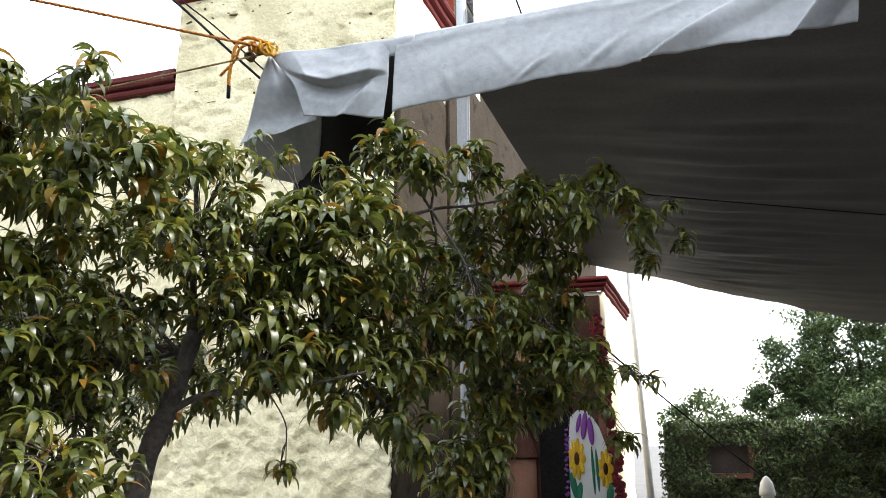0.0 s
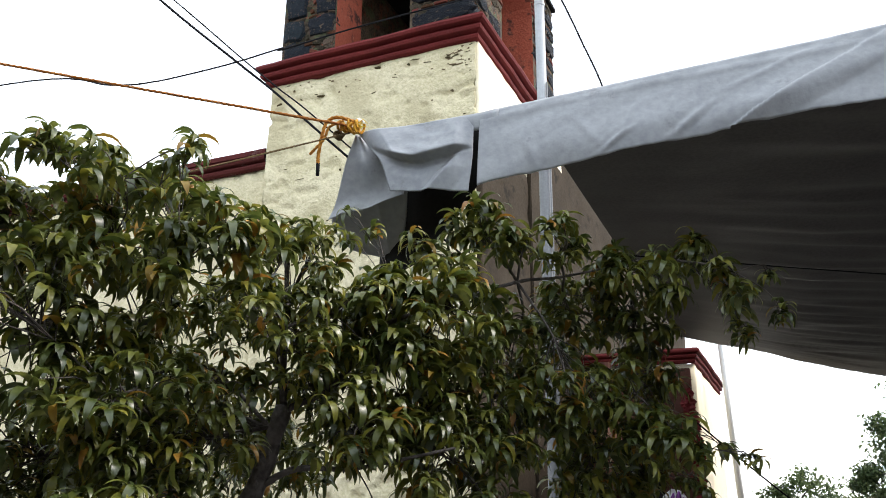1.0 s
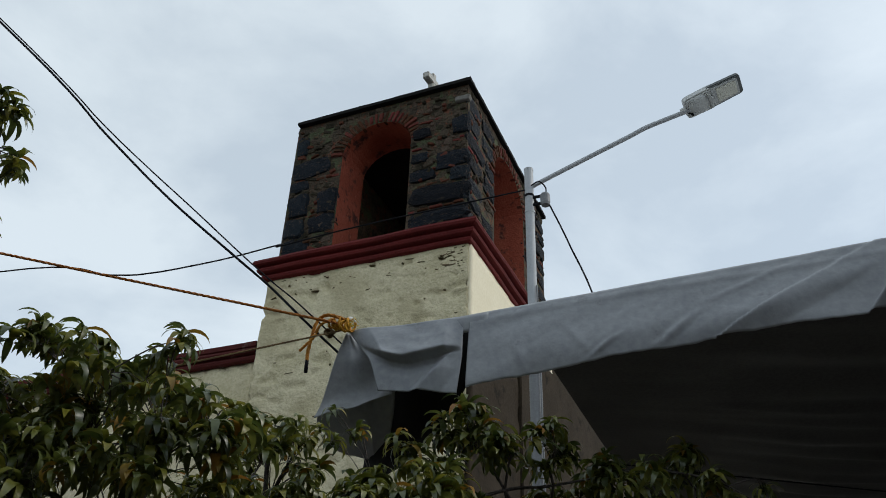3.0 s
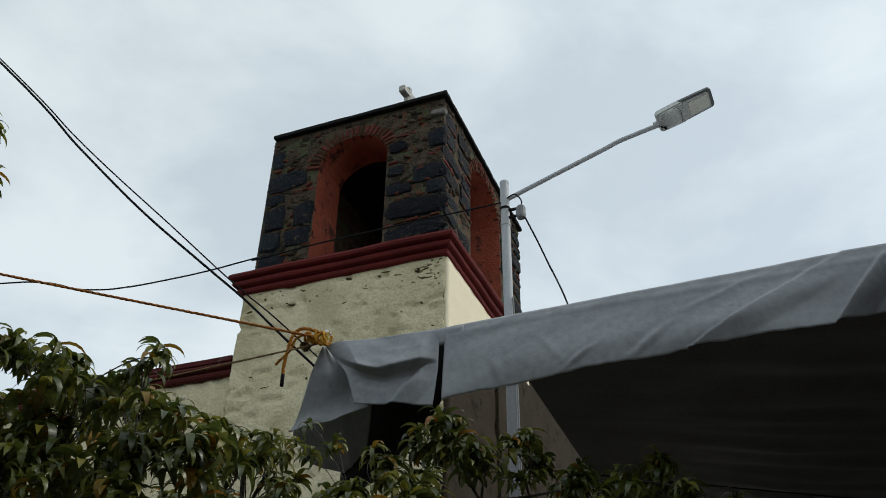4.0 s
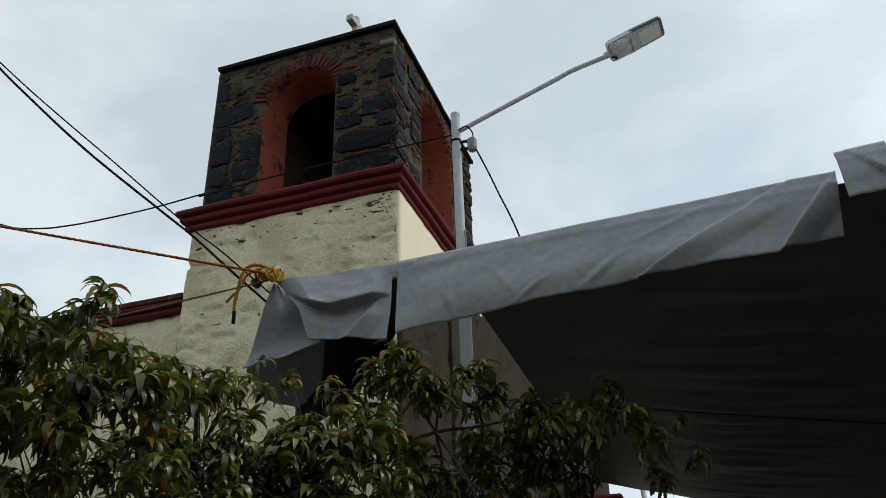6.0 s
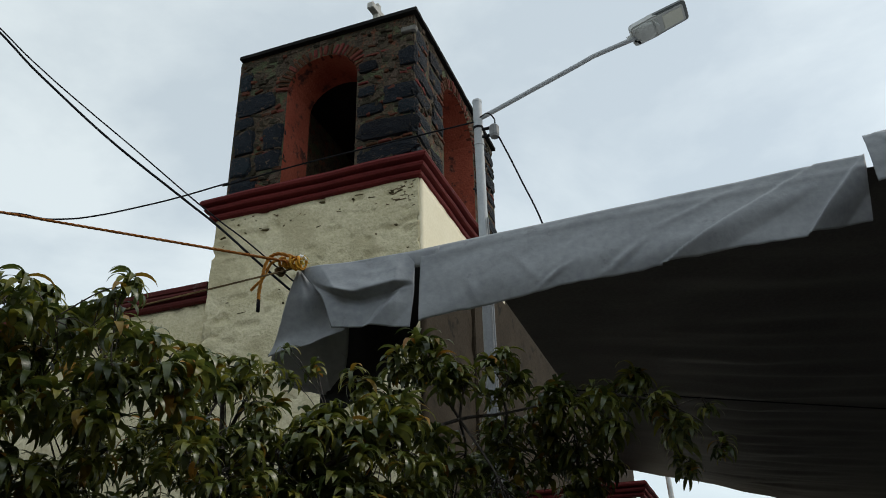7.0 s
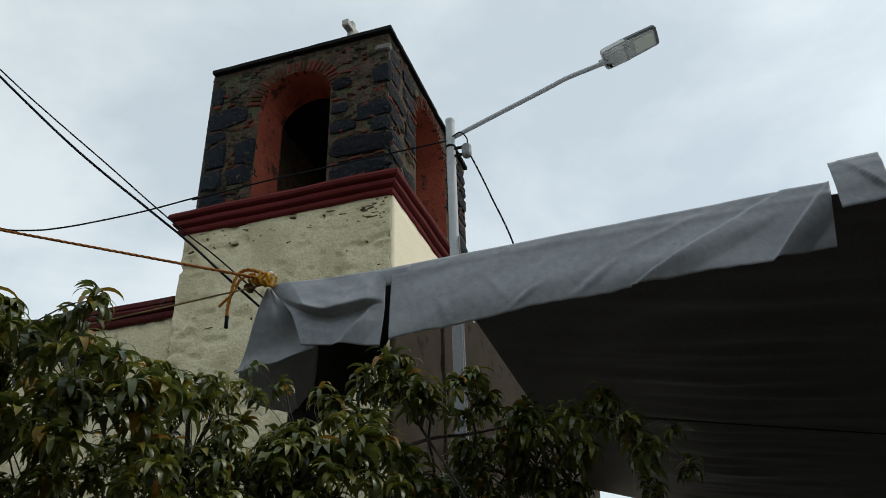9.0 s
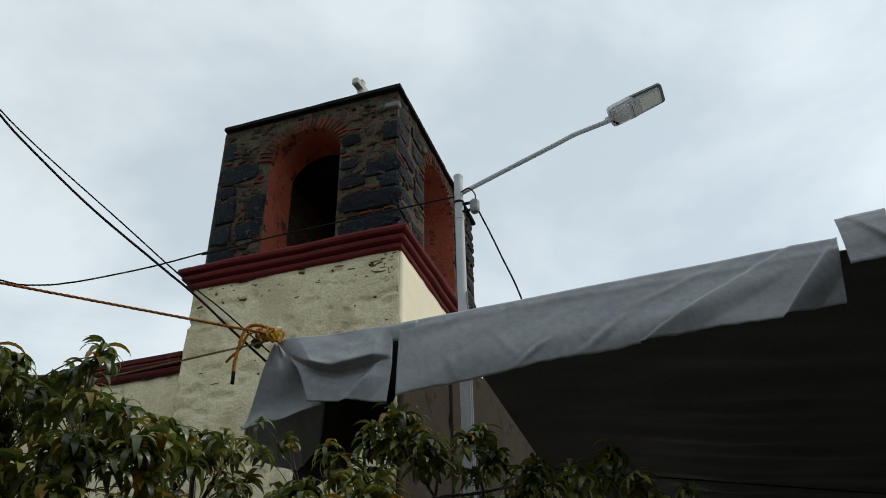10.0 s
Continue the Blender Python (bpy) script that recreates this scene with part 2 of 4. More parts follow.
def rough_box_bm(x0, x1, y0, y1, z0, z1, step, amp, scale, lumps=0.0):
    """A box cut finely and pushed in and out by noise: uneven hand-laid render."""
    bm = bmesh.new()
    lo, hi = (x0, y0, z0), (x1, y1, z1)
    for ax in range(3):
        u, v = (ax + 1) % 3, (ax + 2) % 3
        nu, nv = max(1, int((hi[u] - lo[u]) / step)), max(1, int((hi[v] - lo[v]) / step))
        for side in (lo, hi):
            g = []
            for i in range(nu + 1):
                for j in range(nv + 1):
                    p = [0.0] * 3
                    p[ax], p[u], p[v] = side[ax], lo[u] + (hi[u] - lo[u]) * i / nu, lo[v] + (hi[v] - lo[v]) * j / nv
                    g.append(bm.verts.new(p))
            for i in range(nu):
                for j in range(nv):
                    a, b, c, d = g[i * (nv + 1) + j], g[(i + 1) * (nv + 1) + j], g[(i + 1) * (nv + 1) + j + 1], g[i * (nv + 1) + j + 1]
                    bm.faces.new((a, b, c, d) if side is hi else (d, c, b, a))
    bmesh.ops.remove_doubles(bm, verts=bm.verts, dist=step * 0.05)
    for v in bm.verts:
        q = v.co * scale
        w = noise.noise_vector(q) * 0.6 + noise.noise_vector(q * 2.7 + Vector((5, 2, 1))) * 0.35
        pit = noise.noise(Vector((v.co.x * 4.5, v.co.y * 4.5, v.co.z * 8.5)) + Vector((9, 4, 7))) + 0.4 * noise.noise(v.co * 13)
        inside = Vector((-1.0 if v.co.x > x1 - 0.02 else 1.0 if v.co.x < x0 + 0.02 else 0.0, 1.0 if v.co.y < y0 + 0.02 else -1.0 if v.co.y > y1 - 0.02 else 0.0, 0.0))
        low = max(0.07, min(1.0, (4.2 - v.co.z) / 1.6)) * lumps
        crag = 0.7 * noise.noise(v.co * 3.1 + Vector((2, 8, 3))) + 1.1 * abs(noise.noise(v.co * 6.3)) + 0.8 * abs(noise.noise(v.co * 12.0)) - 0.4
        v.co += inside * low * crag
        v.co += w * amp + inside * max(0.0, min(1.0, (pit - 0.22) * 5)) * amp * 1.7
    return bm


def tube_bm(points, radii, sides=8, bm=None, cap=True):
    """A tapered tube along a polyline."""
    bm = bm or bmesh.new()
    pts = [Vector(p) for p in points]
    if not hasattr(radii, "__len__"):
        radii = [radii] * len(pts)
    rings, side = [], None
    for i, p in enumerate(pts):
        d = (pts[min(i + 1, len(pts) - 1)] - pts[max(i - 1, 0)])
        d = d.normalized() if d.length > 1e-9 else Vector((0, 0, 1))
        if side is None:
            side = d.orthogonal().normalized()
        side = (side - d * side.dot(d)).normalized()
        up = d.cross(side)
        rings.append([bm.verts.new(p + (side * math.cos(a) + up * math.sin(a)) * radii[i]) for a in (2 * math.pi * k / sides for k in range(sides))])
    for a, b in zip(rings, rings[1:]):
        for k in range(sides):
            bm.faces.new((a[k], a[(k + 1) % sides], b[(k + 1) % sides], b[k]))
    if cap and sides > 2:
        bm.faces.new(rings[0][::-1])
        bm.faces.new(rings[-1])
    return bm


def curve_points(ctrl, n):
    """A smooth line through control points."""
    c = [Vector(p) for p in ctrl]
    c = [c[0] * 2 - c[1]] + c + [c[-1] * 2 - c[-2]]
    out = []
    for i in range(1, len(c) - 2):
        for k in range(n):
            t = k / n
            a, b, d, e = c[i - 1], c[i], c[i + 1], c[i + 2]
            out.append(0.5 * ((2 * b) + (d - a) * t + (2 * a - 5 * b + 4 * d - e) * t * t + (3 * b - a - 3 * d + e) * t ** 3))
    return out + [c[-2]]


def sag(a, b, drop, n=24):
    a, b = Vector(a), Vector(b)
    return [a.lerp(b, i / n) - Vector((0, 0, drop * 4 * (i / n) * (1 - i / n))) for i in range(n + 1)]


# ---- ground ----
bm = bmesh.new()
bmesh.ops.create_grid(bm, x_segments=40, y_segments=40, size=900)
tagged(part("ground", bm, M_GROUND, None, "worn grey concrete yard reaching to the horizon", kind="structure"), category="ground")

# ---- bell tower ----
TX0, TX1, TY0, TY1 = -6.55, -3.40, 8.55, 12.45
tower = thing("bell_tower", (-5, 10.5, 0), "cream-plastered church bell tower with a red cornice and dark stone belfry", "bell tower")
part("wall", rough_box_bm(TX0, TX1, TY0, TY1, 0, 7.58, 0.034, 0.020, 2.6, 0.06), M_CREAM, tower, "chipped cream limewashed plaster", smooth=True)


def cornice_bm(x0, x1, y0, y1, profile):
    """A moulding swept round a rectangle; profile of (outwards, z)."""
    bm = bmesh.new()
    n = 14
    ring = []
    corners = [(x0, y0), (x1, y0), (x1, y1), (x0, y1)]
    way = [(-1, -1), (1, -1), (1, 1), (-1, 1)]
    path = []
    for k in range(4):
        (ax, ay), (bx, by) = corners[k], corners[(k + 1) % 4]
        for i in range(n):
            f = i / n
            w = way[k] if i == 0 else ((0, -1), (1, 0), (0, 1), (-1, 0))[k]
            path.append((ax + (bx - ax) * f, ay + (by - ay) * f, w))
    for px, py, w in path:
        ring.append([])
        for out, z in profile:
            j = noise.noise(Vector((px * 1.7, py * 1.7, z * 3))) * 0.012
            ring[-1].append(bm.verts.new((px + w[0] * (out + j), py + w[1] * (out + j), z + j * 0.8)))
    m = len(ring)
    for i in range(m):
        a, b = ring[i], ring[(i + 1) % m]
        for k in range(len(profile) - 1):
            bm.faces.new((a[k], b[k], b[k + 1], a[k + 1]))
    return bm


def roll(out, z, r, n=5):
    return [(out + r * math.cos(a), z + r * math.sin(a)) for a in (math.pi * (-0.5 + i / (n - 1)) for i in range(n))]


PROFILE = [(-0.05, 7.49), (0.03, 7.49)] + roll(0.03, 7.535, 0.045) + [(0.05, 7.585)] + roll(0.09, 7.64, 0.045) + [(0.10, 7.70)] + roll(0.14, 7.755, 0.05) + [(0.14, 7.82), (-0.1, 7.95)]
part("cornice", cornice_bm(TX0, TX1, TY0, TY1, PROFILE), M_RED, tower, "stepped red-painted moulding")

# belfry walls with an arched opening, open to a dark chamber
BX0, BX1, BY0, BY1, BZ0, BZ1 = -6.45, -3.45, 8.58, 12.42, 7.8, 10.42
THICK = 0.70


def arch_wall(length, z0, z1, a0, a1, spring, rise, thick):
    """A wall along +x from 0 to length with an arched hole a0..a1, front at y=0, back at y=thick. Material 1 lines the opening."""
    n = 14
    arc = [(a0, z0)] + [((a0 + a1) / 2 - (a1 - a0) / 2 * math.cos(math.pi * i / n), spring + rise * math.sin(math.pi * i / n)) for i in range(n + 1)] + [(a1, z0)]
    verts, faces, index = [], [], []

    def quad(pts, mi):
        verts.extend(pts)
        k = len(verts)
        faces.append(tuple(range(k - len(pts), k)))
        index.append(mi)
    for y, flip in ((0, False), (thick, True)):
        rows = [[(0, y, z0), (a0, y, z0), (a0, y, z1), (0, y, z1)], [(a1, y, z0), (length, y, z0), (length, y, z1), (a1, y, z1)]]
        for (xa, za), (xb, zb) in zip(arc[1:-2], arc[2:-1]):
            rows.append([(xa, y, za), (xb, y, zb), (xb, y, z1), (xa, y, z1)])
        for r in rows:
            quad(r[::-1] if flip else r, 0)
    for (xa, za), (xb, zb) in zip(arc, arc[1:]):
        quad([(xa, 0, za), (xa, thick, za), (xb, thick, zb), (xb, 0, zb)], 1)
    quad([(a0, 0, z0), (a1, 0, z0), (a1, thick, z0), (a0, thick, z0)], 1)
    quad([(0, 0, z1), (length, 0, z1), (length, thick, z1), (0, thick, z1)], 0)
    quad([(0, 0, z0), (0, 0, z1), (0, thick, z1), (0, thick, z0)], 0)
    quad([(length, 0, z0), (length, thick, z0), (length, thick, z1), (length, 0, z1)], 0)
    return verts, faces, index


SPRING, RISE = 9.60, 0.50
FA0, FA1 = 0.90, 2.08          # front opening along x from BX0
SA0, SA1 = 1.16, 2.66          # side opening along y from BY0
v, f, ix = arch_wall(BX1 - BX0, BZ0, BZ1, FA0, FA1, SPRING, RISE, THICK)
belfry_front = part("belfry_wall", mesh_of("belfry_wall", v, f, [M_MORTAR, M_SALMON], index=ix), None, tower, "dark rubble wall with a salmon-lined arch")
belfry_front.matrix_basis = Matrix.Translation((BX0, BY0, 0))
v, f, ix = arch_wall(BY1 - BY0 - THICK, BZ0, BZ1, SA0 - THICK, SA1 - THICK, SPRING, RISE + 0.12, THICK)
belfry_side = part("belfry_wall", mesh_of("belfry_wall", v, f, [M_MORTAR, M_SALMON], index=ix), None, tower, "dark rubble wall with a salmon-lined arch")
belfry_side.matrix_basis = Matrix.Translation((BX1, BY0 + THICK, 0)) @ pose(0, 0, 0, 0, 0, 90)
part("belfry_back_wall", box_bm(BX0, BX1 - THICK, BY1 - 0.4, BY1, BZ0, BZ1), M_MORTAR, tower)
part("belfry_back_wall", box_bm(BX0, BX0 + 0.4, BY0 + THICK, BY1 - 0.4, BZ0, BZ1), M_MORTAR, tower)
part("belfry_floor", box_bm(BX0 + 0.4, BX1 - THICK, BY0 + THICK, BY1 - 0.4, BZ0 - 0.05, BZ0 + 0.05), M_DARK, tower)
part("roof_slab", rough_box_bm(BX0 + 0.02, BX1 + 0.07, BY0 - 0.09, BY1 + 0.07, BZ1, BZ1 + 0.06, 0.15, 0.004, 3.0), M_ROOF, tower, "thin dark projecting roof slab")

# cross on the roof
bm = box_bm(-0.05, 0.05, -0.05, 0.05, 0, 0.52, 0.012)
tmp = box_bm(-0.055, 0.055, -0.21, 0.15, 0.30, 0.42, 0.012)
me = bpy.data.meshes.new("cross")
tmp.to_mesh(me)
tmp.free()
bm.from_mesh(me)
cross = part("roof_cross", bm, M_GREY_STONE, None)
cross.matrix_basis = Matrix.Translation((-4.15, 8.75, BZ1 + 0.065)) @ pose(0, 0, 0, 0, 0, -6)
tagged(cross, "small pale concrete cross on the belfry roof", "cross")

# ---- nave wall beside the tower ----
nave = thing("nave", (-11, 9, 0), "cream-plastered church nave wall with a red cornice", "church nave")
part("wall", rough_box_bm(-17.0, TX0 - 0.01, 8.68, 12.2, 0, 6.3, 0.16, 0.022, 2.6), M_CREAM, nave, "chipped cream limewashed plaster", smooth=True)
bm = bmesh.new()
prof = [(0.0, 6.28)] + roll(0.03, 6.33, 0.045) + [(0.05, 6.385)] + roll(0.08, 6.43, 0.045) + [(0.11, 6.49), (0.11, 6.56), (-0.3, 6.6)]
rings = [[bm.verts.new((x, 8.68 - o + noise.noise(Vector((x, o * 9, z))) * 0.012, z + noise.noise(Vector((x * 1.3, z, 3))) * 0.012)) for o, z in prof] for x in [-17 + 0.2 * i for i in range(53)] if x < TX0 - 0.03]
for a, b in zip(rings, rings[1:]):
    for k in range(len(prof) - 1):
        bm.faces.new((a[k], b[k], b[k + 1], a[k + 1]))
part("cornice", bm, M_RED_OLD, nave, "weathered dark red moulding")
part("roof", box_bm(-17.0, TX0 - 0.02, 8.95, 12.2, 6.3, 6.58), M_ROOF, nave)

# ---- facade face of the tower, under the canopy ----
# Thin layer whose dark colour stands for canopy shade on the cream wall.
part("facade_shade_layer", rough_box_bm(TX1 - 0.01, TX1 + 0.05, TY0 + 0.02, TY1 + 0.06, 0, 6.33, 0.12, 0.012, 2.6), M_GREIGE_SHADED, tower, "lower tower face coloured dark for canopy shade", smooth=True)

# Added strip; takes the painted shade up where lit cream would show.
part("facade_shade_strip", box_bm(TX1, TX1 + 0.09, TY1 - 1.95, TY1 + 0.05, 0, 7.12, 0.012), M_GREIGE_SHADED, tower, "added dark strip that carries the canopy shade higher")

# Smoother face; its paler cream also carries the stronger light on this side.
part("lit_side_render", rough_box_bm(TX1 - 0.02, TX1 + 0.035, TY0 + 0.03, TY1 - 0.02, 6.35, 7.49, 0.1, 0.004, 2.0), M_CREAM_SMOOTH, tower, "smoother cream render, paler to carry the brighter light", smooth=True)

# ---- church body behind the tower ----
church = thing("church_facade", (-4.5, 16, 0), "church front behind the tower, coloured dark for shade", "church front")
# Wall and coping colour hold the canopy's shade, as on the tower.
part("wall", rough_box_bm(-5.2, -3.42, TY1 + 0.07, 27.0, 0, 8.0, 0.2, 0.012, 2.6), M_GREIGE_SHADED, church, smooth=True)
part("coping", box_bm(-5.2, -3.38, TY1 + 0.07, 27.0, 8.0, 8.1, 0.02), M_GREIGE_SHADED, church)

# ---- unseen walls added round the yard to hold back sky light ----
for b in ((9.0, 9.3, -8.3, 16.0, 0, 6.0), (-7.3, 9.0, -8.3, -8.0, 0, 6.5), (-7.3, -7.0, -8.0, 3.3, 0, 6.5)):
    tagged(part("light_block_wall", box_bm(*b, 0.02), M_GREIGE_SHADED, None, "unseen plain wall added to hold back sky light", kind="structure"), category="wall")

# ---- porch past the tower ----
porch = thing("church_porch", (-2.5, 14, 0), "low church porch with a red cornice and terracotta pilasters", "church porch")
part("wall", rough_box_bm(-3.38, -1.50, 12.55, 15.9, 0, 3.85, 0.2, 0.01, 2.0), M_CREAM_SMOOTH, porch, "pale cream painted wall", smooth=True)
# Reddish stone; its dark tone holds the shade below the canopy.
part("front_render", box_bm(-3.33, -1.56, 12.47, 12.56, 0, 3.78, 0.01), M_DARKRED, porch, "reddish-brown stone front darkened for canopy shade")
PP = [(-0.02, 3.86)] + roll(0.01, 3.89, 0.03) + [(0.03, 3.925)] + roll(0.04, 3.96, 0.03) + [(0.06, 3.995)] + roll(0.08, 4.03, 0.03) + [(0.08, 4.07), (-0.2, 4.09)]
part("cornice", cornice_bm(-3.3, -1.50, 12.5, 15.9, PP), M_RED, porch, "stepped red-painted moulding")
part("pilaster", box_bm(-3.28, -3.12, 12.35, 12.48, 0, 3.6, 0.012), M_GREIGE_SHADED, porch)
for z_top in (1.38, 3.40):
    base = 0.0 if z_top < 2 else 2.0
    part("column_shaft", tube_bm([(-2.82, 12.32, base), (-2.82, 12.32, z_top - 0.03)], [0.235, 0.23], 18), M_TERRACOTTA, porch, smooth=True)
    part("capital", tube_bm([(-2.82, 12.32, z_top - 0.03), (-2.82, 12.32, z_top), (-2.82, 12.32, z_top + 0.06), (-2.82, 12.32, z_top + 0.2), (-2.82, 12.32, z_top + 0.38), (-2.82, 12.32, z_top + 0.5)], [0.235, 0.27, 0.25, 0.20, 0.12, 0.13], 14), M_DARKRED, porch, "dark carved stone capital")
# No recess here: a near-black panel paints the shadow of the door.
part("doorway_shade_panel", box_bm(-2.55, -2.05, 12.42, 12.49, 0, 3.0, 0.01), M_ROOF, porch, "flat dark panel standing for a shadowed door recess")

# ---- street lamp ----
lamp = thing("street_lamp", (-2.16, 7.3, 0), "light grey steel street lamp pole with one LED head", "street lamp")
# Colour of this lower length stands for the canopy's shade on it.
part("pole", tube_bm([(-2.16, 7.3, 0), (-2.16, 7.3, 5.45)], [0.060, 0.058], 20), M_ZINC_AND_SHADE, lamp, "lower length of the pole, darkened for canopy shade")
part("upper_pole", tube_bm([(-2.16, 7.3, 5.45), (-2.16, 7.3, 7.46)], 0.052, 20), M_GALV, lamp)
part("pole_cap", tube_bm([(-2.16, 7.3, 7.455), (-2.16, 7.3, 7.485), (-2.16, 7.3, 7.50)], [0.055, 0.055, 0.03], 20), M_GALV, lamp)
part("arm", tube_bm(curve_points([(-2.13, 7.3, 7.23), (-1.55, 7.3, 7.435), (-1.0, 7.3, 7.625), (-0.84, 7.3, 7.685), (-0.72, 7.3, 7.722), (-0.28, 7.3, 7.815)], 6), 0.027, 12), M_GALV, lamp, smooth=True)


def slab_bm(outline, z0, z1, round_off, edge):
    """A plate of the given outline with rounded corners and softened rims."""
    bm = bmesh.new()
    n = len(outline)
    pts = []
    for i in range(n):
        p, a, b = Vector(outline[i]), Vector(outline[i - 1]), Vector(outline[(i + 1) % n])
        p0, p1 = p + (a - p).normalized() * round_off, p + (b - p).normalized() * round_off
        for k in range(5):
            t = k / 4
            pts.append(p0 * (1 - t) ** 2 + p * 2 * t * (1 - t) + p1 * t * t)
    f = bm.faces.new([bm.verts.new((q.x, q.y, z0)) for q in pts])
    top = bmesh.ops.extrude_face_region(bm, geom=[f])["geom"]
    for q in top:
        if isinstance(q, bmesh.types.BMVert):
            q.co.z = z1
    bmesh.ops.recalc_face_normals(bm, faces=bm.faces)
    rims = [e for e in bm.edges if abs(e.verts[0].co.z - e.verts[1].co.z) < 1e-6]
    bmesh.ops.bevel(bm, geom=rims, offset=edge, segments=2, affect="EDGES")
    return bm


def bulge_bm(x0, x1, w, drop):
    """The rounded belly of the gear housing."""
    bm = bmesh.new()
    bmesh.ops.create_uvsphere(bm, u_segments=20, v_segments=12, radius=1, matrix=Matrix.Translation(((x0 + x1) / 2, 0, -0.02)) @ Matrix.Diagonal(((x1 - x0) / 2, w, drop, 1)))
    return bm


HEAD = Matrix.Translation((-0.31, 7.3, 7.835)) @ pose(0, 0, 0, -16, -18, 0)
for nm, bm, mt, lb in (
        ("housing", slab_bm([(-0.02, -0.125), (0.31, -0.135), (0.31, 0.135), (-0.02, 0.125)], -0.03, 0.07, 0.05, 0.018), M_LAMP, ""),
        ("gear_belly", bulge_bm(0.0, 0.29, 0.115, 0.06), M_LAMP, ""),
        ("rim", slab_bm([(0.25, -0.14), (0.64, -0.125), (0.64, 0.125), (0.25, 0.14)], -0.008, 0.05, 0.04, 0.012), M_LAMP_RIM, "dark rounded rim of the lamp head"),
        ("optic_frame", slab_bm([(0.29, -0.118), (0.60, -0.105), (0.60, 0.105), (0.29, 0.118)], -0.020, -0.004, 0.03, 0.006), M_LAMP, ""),
        ("led_cover", slab_bm([(0.35, -0.088), (0.575, -0.08), (0.575, 0.08), (0.35, 0.088)], -0.029, -0.017, 0.015, 0.004), M_LENS, "pale clear cover"),
        ("fin", slab_bm([(0.24, -0.10), (0.30, -0.02), (0.30, 0.02), (0.24, 0.10)], -0.075, -0.02, 0.012, 0.006), M_LAMP, ""),
        ("socket", tube_bm([(-0.07, 0, 0), (0.06, 0, 0)], 0.036, 12), M_LAMP, ""),
        ("clamp_bolt", tube_bm([(0.03, 0.06, -0.075), (0.03, 0.06, -0.03)], [0.012, 0.016], 10), M_BLACK, ""),
        ("clamp_bolt", tube_bm([(0.0, 0.03, -0.065), (0.0, 0.03, -0.03)], [0.010, 0.014], 10), M_BLACK, "")):
    bm.transform(HEAD)
    part(nm, bm, mt, lamp, lb)
part("band", tube_bm([(-2.16, 7.3, 7.08), (-2.16, 7.3, 7.11)], 0.058, 20), M_BLACK, lamp)
part("band", tube_bm([(-2.16, 7.3, 6.86), (-2.16, 7.3, 6.89)], 0.058, 20), M_GALV, lamp)
part("bracket", box_bm(-2.11, -2.0, 7.25, 7.28, 6.93, 6.96, 0.005), M_BLACK, lamp)
part("bracket", box_bm(-2.11, -2.0, 7.25, 7.28, 7.03, 7.06, 0.005), M_BLACK, lamp)
part("junction_box", tube_bm([(-1.965, 7.26, 6.90), (-1.965, 7.26, 6.93), (-1.965, 7.26, 7.04), (-1.965, 7.26, 7.06)], [0.045, 0.055, 0.055, 0.04], 12), M_ZINC_AND_SHADE, lamp, "weathered grey insulator box")
part("drip_loop", tube_bm(curve_points([(-2.12, 7.24, 7.20), (-2.02, 7.22, 7.22), (-1.95, 7.23, 7.13), (-1.95, 7.25, 7.05)], 6), 0.008, 6), M_BLACK, lamp)
part("conduit", tube_bm([(-2.085, 7.27, 1.0), (-2.09, 7.27, 5.2), (-2.10, 7.27, 5.9)], 0.010, 8), M_ZINC_AND_SHADE, lamp)

# ---- tarpaulin canopy ----
tarp = thing("tarpaulin_canopy", (0.5, 5, 2.9), "grey tarpaulin canopy stretched on ropes with a hanging edge", "tarpaulin")
FRONT_Y, TOP_Z = 2.88, 3.20


def sheet(name, fn, nu, nv, label="", outer=M_TARP, inner=M_LINING_SHADED, thick=0.003, parent=tarp, flip=True):
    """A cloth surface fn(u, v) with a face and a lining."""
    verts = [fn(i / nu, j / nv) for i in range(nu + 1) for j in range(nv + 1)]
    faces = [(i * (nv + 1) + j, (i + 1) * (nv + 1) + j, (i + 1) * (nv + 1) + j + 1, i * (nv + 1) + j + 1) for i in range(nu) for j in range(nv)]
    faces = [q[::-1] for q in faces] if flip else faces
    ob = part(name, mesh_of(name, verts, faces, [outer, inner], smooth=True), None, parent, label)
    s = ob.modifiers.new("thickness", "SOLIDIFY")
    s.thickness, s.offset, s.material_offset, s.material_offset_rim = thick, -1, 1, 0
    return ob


def canopy(u, v):
    # Depth fits the camera's view; the unseen right side is added for shade.
    # a wide sheet that rises from the low front rope to the porch; u across, v away from the front edge
    x_left = -0.93 - 0.65 * v
    x = x_left + 9.6 * u ** 1.6
    y_far = 11.7 + min(5.0, (x + 1.58) * 1.12)
    y = FRONT_Y + (y_far - FRONT_Y) * v
    z = 3.17 + (4.1 - 0.09 * (x + 1.58) - 3.17) * v
    inner = min(1.0, (x - x_left) * 0.8)
    z -= 0.16 * math.sin(math.pi * v) * inner
    fade = max(0.0, 1 - abs(x - 0.2) / 1.6) * inner
    z += 0.03 * noise.noise(Vector((x * 0.7, y * 1.6, 3))) * inner
    z += 0.035 * fade * noise.noise(Vector((x * 0.8 + 0.4 * y, y * 4.5 - x * 1.5, 1))) + 0.016 * fade * noise.noise(Vector((x * 1.1, y * 12 - x * 4, 8)))
    return (x, y, z)


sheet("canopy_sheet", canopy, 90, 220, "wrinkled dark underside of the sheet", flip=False)


